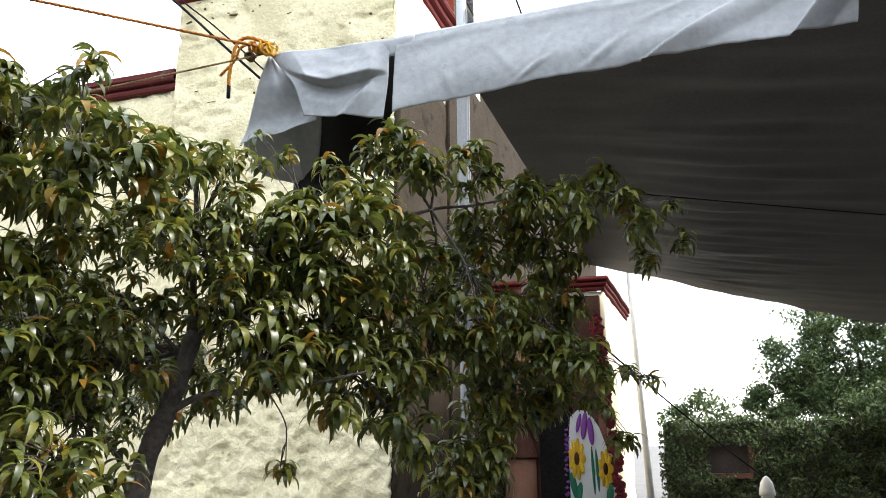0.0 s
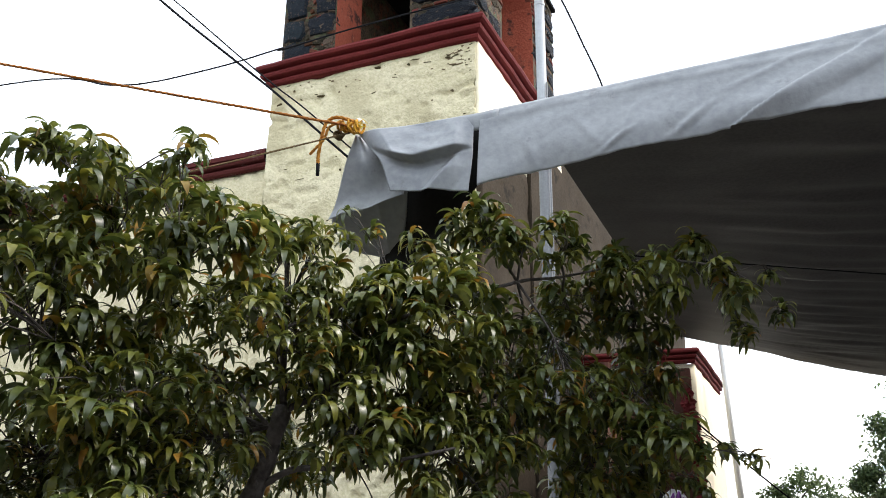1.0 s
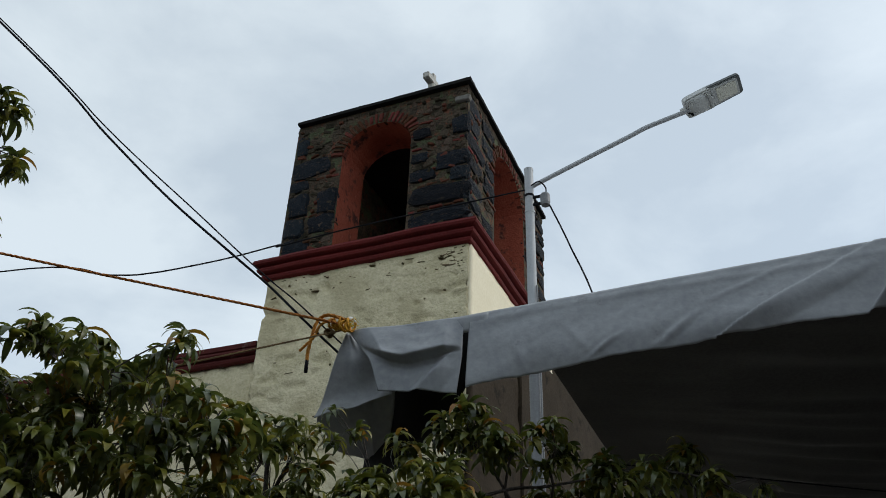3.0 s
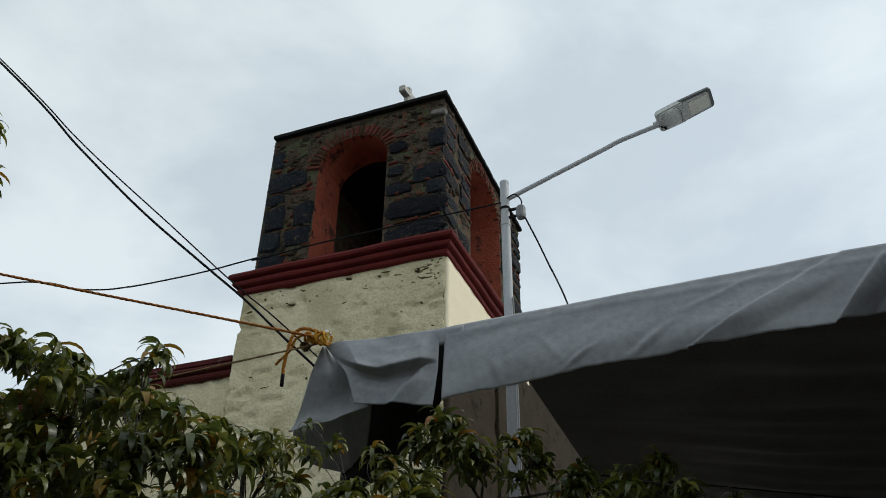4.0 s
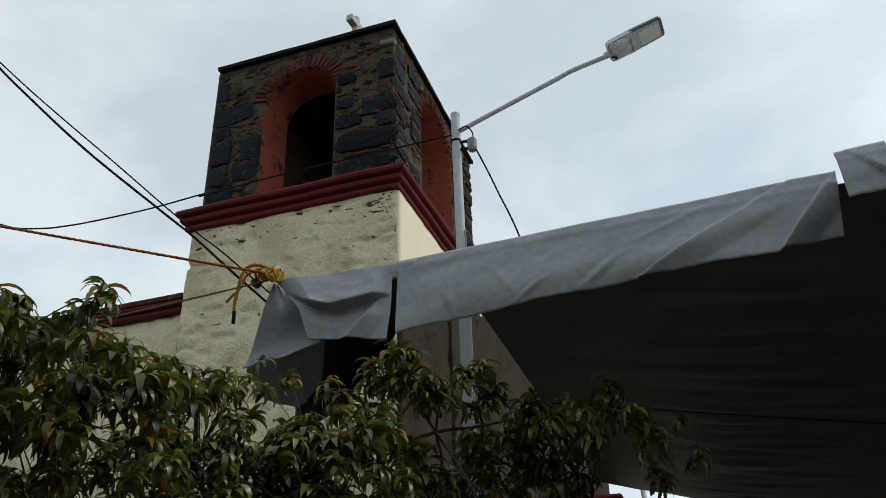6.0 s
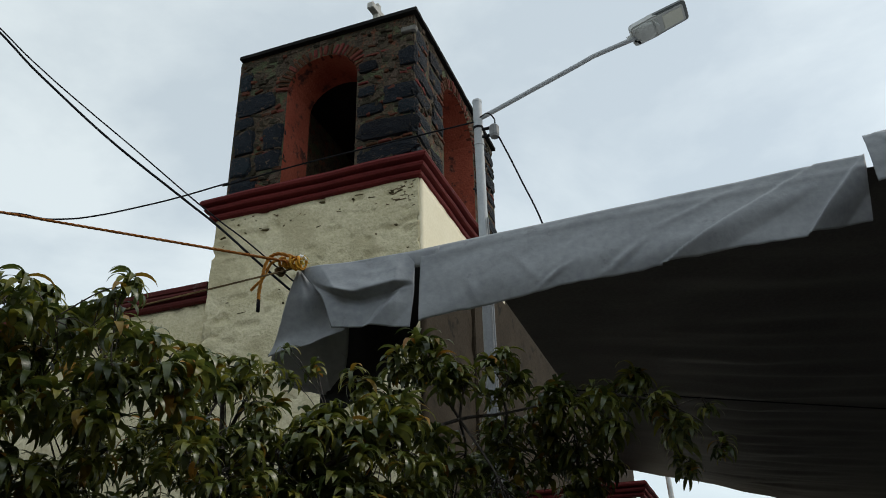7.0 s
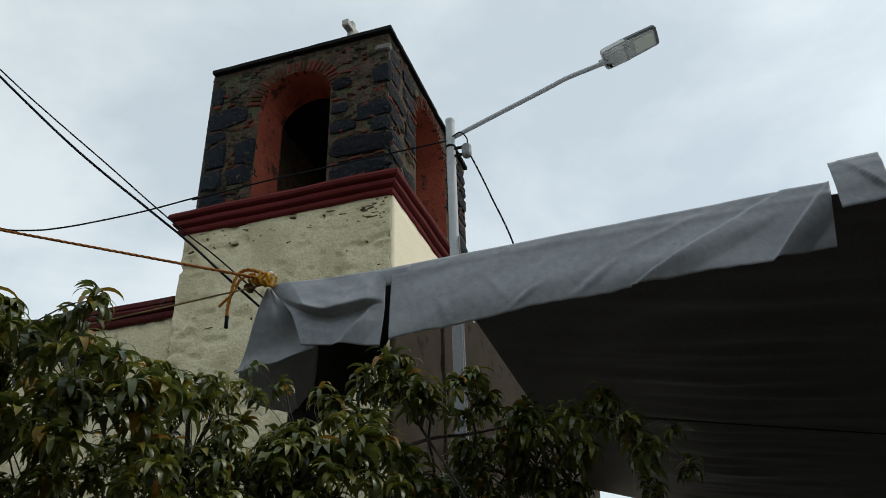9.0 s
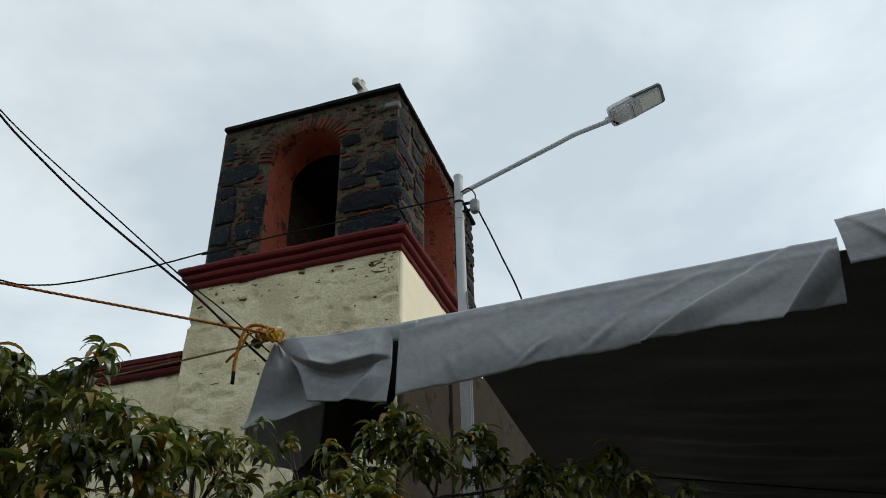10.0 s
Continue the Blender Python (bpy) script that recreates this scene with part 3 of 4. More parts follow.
def valance(x0, x1, zt0, zt1, zb0, zb1, seed, lean=0.05, shear=0.0, laps=(), crinkles=()):
    """A hanging cloth edge. laps: folds that lie over the cloth to their left (x at the top, slope, depth, reach, how far the low end is tucked back); crinkles: small sharp ridges."""
    def fn(u, v):
        x = x0 + (x1 - x0 - shear * v) * u
        zt, zb = zt0 + (zt1 - zt0) * u, zb0 + (zb1 - zb0) * u ** 0.72
        zb += 0.010 * noise.noise(Vector((x * 5, seed, 0))) + 0.004 * noise.noise(Vector((x * 19, seed, 3)))
        z = zt + (zb - zt) * v
        y = FRONT_Y - lean * math.sin(v * math.pi * 0.6) + 0.02 * v * noise.noise(Vector((x * 3, seed + 4, v * 2)))
        y += 0.005 * noise.noise(Vector((x * 4 + v * 3, seed, v * 2))) + 0.0015 * noise.noise(Vector((x * 13 + v * 6, seed, v * 5)))
        y -= 0.004 * math.exp(-((v - 0.16 - 0.05 * math.sin(x * 2.3)) / 0.05) ** 2)
        for fx, slope, depth, reach, tuck in laps:
            d = x - (fx + slope * v)
            y -= depth * (max(0.0, 1 - d / reach) if d > 0 else max(0.0, 1 + d / 0.008)) * min(1.0, 0.25 + v)
            back = tuck * v * min(1.0, max(0.0, d / 0.12))
            x, y, z = x + back * x / 2.85, y + back, z + back * 0.47
        for fx, slope, depth, width, va, vb in crinkles:
            if va < v < vb:
                d = abs(x - (fx + slope * v)) / width
                y -= depth * max(0.0, 1 - d) * math.sin(math.pi * (v - va) / (vb - va))
        return (x, y, z)
    return fn


CRINKLES = ((-0.30, -0.10, 0.007, 0.02, 0.3, 0.75), (-0.43, -0.14, 0.007, 0.02, 0.3, 0.8), (0.02, -0.40, 0.012, 0.04, 0.55, 1.0), (-0.10, -0.55, 0.010, 0.03, 0.7, 1.0), (-0.80, 0.2, 0.005, 0.03, 0.3, 0.9), (0.25, -0.9, 0.006, 0.05, 0.1, 0.5), (-0.98, 0.1, 0.006, 0.03, 0.5, 1.0))
sheet("valance", valance(-1.134, 0.609, 3.20, 3.235, 2.852, 2.945, 1, lean=0.04, shear=0.042, laps=((0.437, -0.589, 0.034, 0.22, 0.0), (0.607, -0.248, 0.030, 0.10, 0.10)), crinkles=CRINKLES), 260, 30, "grey cloth edge folded down")
sheet("valance", valance(0.622, 0.80, 3.315, 3.325, 3.10, 3.115, 7, lean=0.03, laps=((0.66, 0.16, 0.018, 0.12, 0.02),)), 40, 16, "grey cloth edge folded down")
sheet("valance", valance(0.82, 4.2, 3.27, 3.2, 3.06, 2.9, 9, lean=0.0), 60, 10, "grey cloth edge folded down")


def patch(ctrl_a, ctrl_b, ripple, seed, crease=()):
    """Cloth between two edge lines, with ripples and creases pushed towards -y."""
    ea, eb = curve_points(ctrl_a, 8), curve_points(ctrl_b, 8)

    def along(e, v):
        k = v * (len(e) - 1)
        i = min(int(k), len(e) - 2)
        return e[i].lerp(e[i + 1], k - i)

    def fn(u, v):
        p = along(ea, v).lerp(along(eb, v), u)
        p.y -= ripple * noise.noise(Vector((u * 3, v * 3, seed))) * math.sin(math.pi * u)
        for cu, slope, depth, width in crease:
            d = (u - (cu + slope * v)) / width
            d = d * 2.5 if d > 0 else d * 0.8
            p.y -= depth * math.exp(-d * d) * math.sin(math.pi * min(1, 0.1 + v * 0.9))
        return tuple(p)
    return fn


sheet("hem", lambda u, v: (-1.24 + 0.19 * u, FRONT_Y - 0.009 - 0.004 * math.sin(math.pi * v), 3.194 - 0.080 * v), 10, 5, "grey hem above the slit")


def drape(u, v):
    """The gathered front: a swag slung from the knot to the slit, and a fold that runs down from its end."""
    left = curve_points([(-1.715, 2.87, 3.205), (-1.63, 2.85, 3.10), (-1.574, 2.83, 3.028), (-1.525, 2.83, 2.885)], 6)
    right = curve_points([(-1.160, 2.875, 3.195), (-1.160, 2.865, 3.09), (-1.163, 2.86, 2.99), (-1.178, 2.85, 2.838)], 6)
    k = v * 18
    i = min(int(k), 17)
    p = left[i].lerp(left[i + 1], k - i).lerp(right[i].lerp(right[i + 1], k - i), u)
    # height of the swag's lip, and how far a point lies below it
    lip = 3.015 + 0.16 * max(0.0, (-1.40 - p.x) / 0.30) ** 1.5 + 0.03 * max(0.0, (p.x + 1.40) / 0.22)
    side = min(1.0, u * 5) * min(1.0, (1 - u) * 7)
    below = lip - p.z
    swell = 0.050 * (max(0.0, 1 + below / 0.17) if below < 0 else max(0.0, 1 - below / 0.016))
    p.y -= swell * side
    p.y += 0.014 * side * max(0.0, 1 - abs(below - 0.04) / 0.05)
    # the fold below the lip
    line = -1.205 - (3.02 - p.z) * 0.86
    d = p.x - line
    if below > 0:
        p.y -= 0.034 * max(0.0, 1 - (d / 0.10 if d > 0 else -d / 0.05)) * min(1.0, below / 0.03) * min(1.0, (1 - u) * 6)
    p.y -= 0.008 * noise.noise(Vector((u * 5, v * 4, 3))) * math.sin(math.pi * u)
    return tuple(p)


# the gathered corner: the draped front, a flap swinging out at the side, a hem below it, and the lining behind,
# coloured as in shadow
sheet("corner_drape", drape, 70, 60, "grey cloth corner gathered in folds")
sheet("side_flap", patch([(-1.735, 2.88, 3.208), (-1.790, 2.90, 3.096), (-1.864, 2.95, 2.928), (-1.898, 2.95, 2.851)], [(-1.70, 2.89, 3.20), (-1.58, 2.89, 3.07), (-1.52, 2.91, 2.97), (-1.50, 2.91, 2.895)], 0.02, 5, ((0.30, 0.30, 0.010, 0.16), (0.95, -0.2, -0.06, 0.28))), 30, 30, "grey cloth flap hanging from the corner")
sheet("lower_flap", patch([(-1.86, 2.99, 2.97), (-1.955, 3.07, 2.88), (-1.972, 3.25, 2.826), (-1.90, 3.29, 2.79)], [(-1.52, 2.98, 3.02), (-1.58, 3.10, 2.88), (-1.66, 3.22, 2.80), (-1.736, 3.30, 2.75)], 0.02, 9, ((0.62, 0.22, 0.014, 0.05),)), 30, 20, "grey cloth hem turned under the flap")
sheet("inner_flap", patch([(-1.72, 3.00, 3.19), (-1.75, 3.12, 2.98), (-1.82, 3.30, 2.80), (-1.85, 3.34, 2.64)], [(-1.12, 2.93, 3.17), (-1.165, 2.94, 2.92), (-1.345, 3.05, 2.775), (-1.52, 3.10, 2.65)], 0.02, 15), 24, 24, "lining of the gathered corner, blackened for its shadow", outer=M_LINING_SHADOW, inner=M_LINING_SHADOW)

# ---- peach tree ----
tree = thing("peach_tree", (-1.79, 2.17, 0), "young peach tree with drooping glossy green leaves", "tree")
TRUNK = [(-1.79, 2.14, 0), (-1.75, 2.15, 0.7), (-1.695, 2.17, 1.404), (-1.614, 2.20, 1.694), (-1.578, 2.25, 1.911)]
EYE_POINT = Vector((0.0, 0.0, 1.57))          # the camera's eye point; moves from it keep the boughs' place in view


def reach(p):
    """Moves boughs on the canopy's side back under it, along the camera's sight lines."""
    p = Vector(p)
    return EYE_POINT + (p - EYE_POINT) * (1 + 0.30 * min(1.0, max(0.0, (p.x + 1.3) / 0.9)))


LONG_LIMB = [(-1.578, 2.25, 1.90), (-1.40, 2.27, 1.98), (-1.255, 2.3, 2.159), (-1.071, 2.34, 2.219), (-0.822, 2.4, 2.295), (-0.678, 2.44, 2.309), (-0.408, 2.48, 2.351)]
part("trunk", tube_bm(curve_points(TRUNK, 6), [0.046 - 0.0008 * i + 0.003 * math.sin(i * 1.7) for i in range(25)], 12), M_BARK, tree, smooth=True)
part("limb", tube_bm(curve_points([(-1.62, 2.20, 1.66), (-1.50, 2.23, 1.715), (-1.31, 2.27, 1.717), (-1.007, 2.33, 1.774)], 6), [0.013 - 0.0005 * i for i in range(19)], 8), M_BARK, tree)
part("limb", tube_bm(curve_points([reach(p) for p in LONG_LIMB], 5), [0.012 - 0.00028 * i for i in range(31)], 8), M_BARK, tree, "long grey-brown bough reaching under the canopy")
part("limb", tube_bm(curve_points([(-1.578, 2.25, 1.90), (-1.585, 2.23, 2.1), (-1.57, 2.21, 2.26), (-1.58, 2.2, 2.44)], 6), [0.014 - 0.0004 * i for i in range(19)], 8), M_BARK, tree, "pale grey upright limb")
BOUGHS = {
    "left": ((-1.63, 2.25, 1.85), [(-1.77, 1.63, 2.50, 0.10), (-1.76, 1.81, 2.49, 0.14), (-1.82, 1.68, 2.34, 0.16), (-1.69, 1.83, 2.29, 0.16), (-1.77, 1.75, 2.11, 0.16), (-1.69, 2.04, 2.47, 0.13), (-1.69, 1.75, 2.56, 0.03), (-1.655, 1.75, 2.60, 0.03), (-1.625, 1.75, 2.63, 0.03), (-1.86, 1.78, 1.91, 0.16), (-1.74, 1.88, 1.99, 0.16), (-1.82, 1.85, 1.70, 0.16), (-1.75, 1.97, 1.78, 0.16), (-1.90, 1.91, 1.48, 0.15), (-1.83, 2.05, 1.54, 0.13), (-2.08, 1.65, 2.64, 0.085), (-1.965, 1.78, 2.645, 0.06), (-2.03, 1.5, 2.459, 0.1), (-1.988, 1.55, 2.323, 0.12), (-1.96, 1.48, 2.26, 0.16), (-2.00, 1.56, 2.10, 0.22), (-2.00, 1.65, 1.72, 0.22)]),
    "middle": ((-1.60, 2.25, 2.0), [(-1.59, 2.19, 2.45, 0.12), (-1.52, 2.29, 2.47, 0.09), (-1.63, 2.04, 2.22, 0.15), (-1.55, 2.19, 2.16, 0.15), (-1.37, 2.23, 2.21, 0.13), (-1.66, 1.99, 1.95, 0.10), (-1.39, 2.22, 1.95, 0.15), (-1.59, 2.23, 1.80, 0.11), (-1.49, 2.25, 1.73, 0.09)]),
    "right": ((-1.31, 2.27, 1.717), [(-1.24, 2.34, 2.28, 0.12), (-1.10, 2.37, 2.42, 0.07), (-0.93, 2.35, 2.49, 0.09), (-1.06, 2.39, 2.22, 0.15), (-1.22, 2.31, 2.03, 0.15), (-1.02, 2.36, 1.95, 0.14), (-1.20, 2.29, 1.81, 0.13), (-1.03, 2.38, 1.74, 0.14), (-0.88, 2.34, 1.58, 0.11), (-0.75, 2.38, 1.47, 0.10), (-1.267, 2.28, 1.49, 0.03), (-0.88, 2.44, 2.10, 0.15), (-0.84, 2.44, 1.84, 0.14), (-1.34, 2.32, 1.85, 0.11), (-1.485, 2.4, 2.642, 0.012), (-1.363, 2.4, 2.534, 0.012), (-1.457, 2.4, 2.519, 0.012)]),
    "far": ((-0.82, 2.40, 2.295), [(-0.78, 2.38, 2.42, 0.08), (-0.66, 2.42, 2.42, 0.08), (-0.53, 2.48, 2.33, 0.09), (-0.41, 2.51, 2.30, 0.08), (-0.29, 2.46, 2.33, 0.08), (-0.17, 2.49, 2.28, 0.06), (-0.07, 2.49, 2.28, 0.04), (-0.18, 2.52, 2.17, 0.06), (-0.05, 2.53, 2.16, 0.02), (-0.14, 2.54, 2.10, 0.03), (-0.66, 2.48, 2.19, 0.15), (-0.49, 2.54, 2.13, 0.14), (-0.68, 2.48, 1.95, 0.14), (-0.49, 2.52, 1.94, 0.14), (-0.42, 2.55, 1.80, 0.11), (-0.64, 2.51, 1.74, 0.14), (-0.47, 2.55, 1.72, 0.10), (-0.69, 2.46, 1.55, 0.10), (-0.34, 2.57, 1.70, 0.05), (-0.26, 2.58, 1.79, 0.04), (-0.18, 2.59, 1.75, 0.03), (-0.26, 2.59, 1.58, 0.05)]),
}
HIGH = ((-2.6, 1.2, 3.05), [(-1.765, 1.05, 3.027, 0.052), (-1.752, 1.1, 2.855, 0.052), (-2.22, 1.25, 3.0, 0.12)])
BOUGHS["high"] = HIGH
BOUGHS["back"] = ((-1.63, 2.25, 1.85), [(-2.20, 2.75, 1.95, 0.17), (-2.35, 2.45, 1.85, 0.18), (-2.50, 2.20, 1.70, 0.18), (-2.45, 2.35, 2.10, 0.15), (-2.15, 2.75, 1.72, 0.15)])


def leaf_spray(rng, count):
    """A whorl of long leaves that arch out and hang; returns vertices, faces and leaf shades round the origin."""
    verts, faces, index = [], [], []
    for k in range(count):
        az = 2 * math.pi * (k + rng.uniform(-0.3, 0.3)) / count
        length, width = rng.uniform(0.070, 0.120), rng.uniform(0.0088, 0.0135)
        shade = 2 if rng.random() < 0.03 else 1 if rng.random() < 0.33 else 0
        start = rng.uniform(0.1, 1.2)          # angle above level at the stem
        bend = rng.uniform(2.1, 2.8)
        out, sidev = Vector((math.cos(az), math.sin(az), 0)), Vector((-math.sin(az), math.cos(az), 0))
        twist = rng.uniform(-0.3, 0.3)
        p, a0 = Vector((0, 0, rng.uniform(-0.035, 0.02))), len(verts)
        n = 6
        for i in range(n + 1):
            t = i / n
            ang = start - bend * t ** 0.8
            d = out * math.cos(ang) + Vector((0, 0, math.sin(ang)))
            nrm = d.cross(sidev)
            w = width * (math.sin(math.pi * min(1, 0.06 + 0.94 * t) ** 0.85) ** 0.8 + 0.04)
            s = sidev * math.cos(twist * t) + nrm * math.sin(twist * t)
            keel = nrm * (-0.16 * w)
            verts += [p - s * w, p + keel, p + s * w]
            p = p + d * (length / n)
        for i in range(n):
            b = a0 + 3 * i
            faces += [(b, b + 1, b + 4, b + 3), (b + 1, b + 2, b + 5, b + 4)]
            index += [shade, shade]
    return verts, faces, index


rng = random.Random(11)
SPRAYS = []
for k in range(14):
    v, f, ix = leaf_spray(rng, rng.randint(10, 15))
    SPRAYS.append((v, f, mesh_of("leaf_whorl", v, f, [M_LEAF, M_LEAF_PALE, M_LEAF_OLD], True, ix), ix))

places = []          # bough, matrix, variant
for bough, (fork, clumps) in BOUGHS.items():
    twig_bm = bmesh.new()
    under = bough in ("right", "far")
    nodes = [(Vector(fork), 0.0)]
    if bough in ("right", "far"):
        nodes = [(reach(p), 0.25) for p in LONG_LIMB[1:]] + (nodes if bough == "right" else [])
    for cx, cy, cz, r in sorted(clumps, key=lambda q: (Vector(q[:3]) - Vector(fork)).length):
        # depth is spread along camera sight lines, so the outline in view stays
        c = EYE_POINT + (Vector((cx, cy, cz)) - EYE_POINT) * ((rng.uniform(0.93, 1.10) if under else rng.uniform(0.84, 1.20)) if r > 0.065 else rng.uniform(0.96, 1.03))
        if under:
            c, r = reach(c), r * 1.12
        # grow from the nearest grown place, so that boughs fork as they go out
        root, run = min(nodes, key=lambda q: (q[0] - c).length + 0.35 * q[1])
        L = (c - root).length
        mid = root.lerp(c, 0.5) + Vector((rng.uniform(-0.15, 0.15), rng.uniform(-0.15, 0.15), rng.uniform(-0.05, 0.15))) * L
        if r > 0.065:
            nodes.append((c, run + L))
        pts = curve_points([root, mid, c], 5)
        thick = 0.0018 if r < 0.02 else 0.0026 if r < 0.06 else max(0.003, 0.0075 - 0.006 * run)
        part("branch", tube_bm(pts, [thick * (1 - 0.45 * i / (len(pts) - 1)) for i in range(len(pts))], 6, cap=False), M_BARK, tree, smooth=True)
        for _ in range(max(4, int((1000 if bough == "left" else 1300 if under else 1550) * r * r)) if r > 0.05 else 2 if r > 0.02 else 1):
            while True:
                o = Vector((rng.uniform(-1, 1), rng.uniform(-1, 1), rng.uniform(-1, 1)))
                if o.length < 1:
                    break
            q = c + Vector((o.x * r * 1.1, o.y * (max(r, 0.1) * 1.6 if r > 0.06 else r), o.z * r * 1.1)) + Vector((0, 0, -0.01 if bough == "far" else 0.0))
            start = pts[rng.randint(5, len(pts) - 1)]
            tube_bm([start, start.lerp(q, 0.5) + Vector((0, 0, 0.02)), q], [0.0026, 0.0019, 0.0013], 4, twig_bm, cap=False)
            m = Matrix.Translation(q) @ Euler((rng.uniform(-0.4, 0.4), rng.uniform(-0.4, 0.4), rng.uniform(0, 6.28))).to_matrix().to_4x4() @ Matrix.Scale(rng.uniform(0.8, 1.1) * (1.05 if under else 1.02 if bough in ("left", "high") else 0.88) * (0.8 if r < 0.06 else 1.0), 4)
            places.append((bough, m, rng.randint(0, 13)))
    part("fine_twig", twig_bm, M_BARK, tree, kind="stuff")
places.sort(key=lambda p: p[1].translation.y)
for bough, m, k in places[:280]:
    ob = part("leaf_whorl", SPRAYS[k][2], None, tree)
    ob.matrix_basis = m
for bough in BOUGHS:
    verts, faces, index = [], [], []
    for other, m, k in places[280:]:
        if other == bough:
            b = len(verts)
            verts += [m @ p for p in SPRAYS[k][0]]
            faces += [tuple(b + i for i in q) for q in SPRAYS[k][1]]
            index += SPRAYS[k][3]
    if verts:
        part("foliage", mesh_of("foliage", verts, faces, [M_LEAF, M_LEAF_PALE, M_LEAF_OLD], True, index), None, tree, kind="stuff")

# ---- ropes and cables ----
def cable(name, pts, radius, mat, label, category, sides=6):
    ob = part(name, tube_bm(pts, radius, sides), mat, None, smooth=True)
    return tagged(ob, label, category)


def twisted_rope(name, pts, radius, mat, label, category):
    """Three strands laid round each other."""
    bm = bmesh.new()
    pts = [Vector(p) for p in pts]
    fine = []
    for a, b in zip(pts, pts[1:]):
        n = max(1, int((b - a).length / (radius * 1.6)))
        fine += [a.lerp(b, i / n) for i in range(n)]
    fine.append(pts[-1])
    for k in range(3):
        strand = []
        for i, p in enumerate(fine):
            d = (fine[min(i + 1, len(fine) - 1)] - fine[max(i - 1, 0)]).normalized()
            s1 = d.orthogonal().normalized() if abs(d.z) > 0.9 else d.cross(Vector((0, 0, 1))).normalized()
            s2 = d.cross(s1)
            a = i * 0.75 + k * 2.0944
            strand.append(p + (s1 * math.cos(a) + s2 * math.sin(a)) * radius * 0.5)
        tube_bm(strand, radius * 0.56, 5, bm, cap=False)
    ob = part(name, bm, mat, None, smooth=True)
    return tagged(ob, label, category)


KNOT = (-1.735, 2.85, 3.225)
twisted_rope("guy_rope", [KNOT] + sag((-1.755, 2.82, 3.235), (-7.0, 0.084, 4.187), 0.015, 20), 0.0065, M_GUY, "orange twisted guy rope tied to the tarpaulin corner", "rope")
twisted_rope("guy_rope", sag((-1.75, 2.86, 3.215), (-2.42, 2.00, 2.665), 0.0, 20), 0.0042, M_ROPE2, "thin weathered brown rope tied to the tarpaulin corner", "rope")
loops = []
for i in range(110):
    a = i * 0.47
    loops.append((-1.80 + 0.0010 * i + 0.012 * math.cos(a * 0.61), 2.845 + 0.020 * math.cos(a), 3.245 + 0.021 * math.sin(a) - 0.0002 * i + 0.010 * math.sin(a * 0.37)))
twisted_rope("rope_knot", loops, 0.007, M_KNOT, "bulky orange rope knot on the tarpaulin corner", "knot")
twisted_rope("rope_knot", [(-1.805 + 0.018 * math.cos(i * 0.7), 2.85 + 0.014 * math.cos(i * 0.43), 3.207 + 0.016 * math.sin(i * 0.7)) for i in range(28)], 0.006, M_ROPE2, "small dark knot in the brown rope", "knot")
twisted_rope("rope_tail", curve_points([(-1.72, 2.84, 3.255), (-1.80, 2.82, 3.283), (-1.85, 2.815, 3.262), (-1.868, 2.81, 3.19), (-1.880, 2.81, 3.105), (-1.879, 2.81, 3.062)], 8), 0.0085, M_ORANGE, "loose orange rope end hanging from the knot", "rope")
twisted_rope("rope_tail", curve_points([(-1.77, 2.83, 3.262), (-1.83, 2.81, 3.235), (-1.855, 2.81, 3.18), (-1.90, 2.81, 3.14), (-1.925, 2.81, 3.118)], 8), 0.0065, M_ORANGE, "loose frayed orange rope end beside the knot", "rope")
cable("rope_whipping", [(-1.879, 2.81, 3.066), (-1.878, 2.81, 3.008)], 0.0085, M_BLACK, "dark taped tip of the orange rope", "rope end")
fray = random.Random(31)
fray_bm = bmesh.new()
for k in range(16):
    p = Vector((-1.715, 2.845, 3.235)) + Vector((fray.uniform(-0.02, 0.02), 0, fray.uniform(-0.012, 0.012)))
    tube_bm([p, p + Vector((0.018, -0.006, fray.uniform(-0.005, 0.012))), p + Vector((fray.uniform(0.025, 0.05), -0.008, fray.uniform(-0.03, 0.01)))], [0.0026, 0.002, 0.001], 5, fray_bm)
tagged(part("rope_fray", fray_bm, M_YELLOW_ROPE, None, smooth=True), "frayed yellow strands at the rope knot", "rope end")
bm = tube_bm([(-1.735, 2.86, 3.258), (-1.71, 2.86, 3.266), (-1.685, 2.86, 3.256)], [0.010, 0.013, 0.008], 10)
tagged(part("cloth_scrap", bm, M_WHITE, None, smooth=True), "small white plastic scrap caught in the rope knot", "scrap")
cable("overhead_cable", curve_points([(-12.4, 0.0, 13.6), (-7.43, 3.99, 8.64), (-6.393, 5.04, 7.446), (-5.714, 5.5, 6.721), (-5.061, 5.97, 6.118), (-4.693, 6.2, 5.782), (-4.059, 6.41, 5.145), (-3.37, 8.57, 4.4)], 8), 0.013, M_BLACK, "black overhead service cable running down to the tower wall", "cable")
cable("overhead_cable", curve_points([(-12.4, 0.0, 13.75), (-7.43, 4.0, 8.68), (-6.563, 5.04, 7.697), (-6.143, 5.4, 7.261), (-5.54, 5.75, 6.677), (-5.031, 6.04, 6.174), (-4.721, 6.25, 5.882), (-4.248, 6.45, 5.45), (-3.37, 8.57, 4.5)], 8), 0.009, M_BLACK, "black overhead service cable running down to the tower wall", "cable")
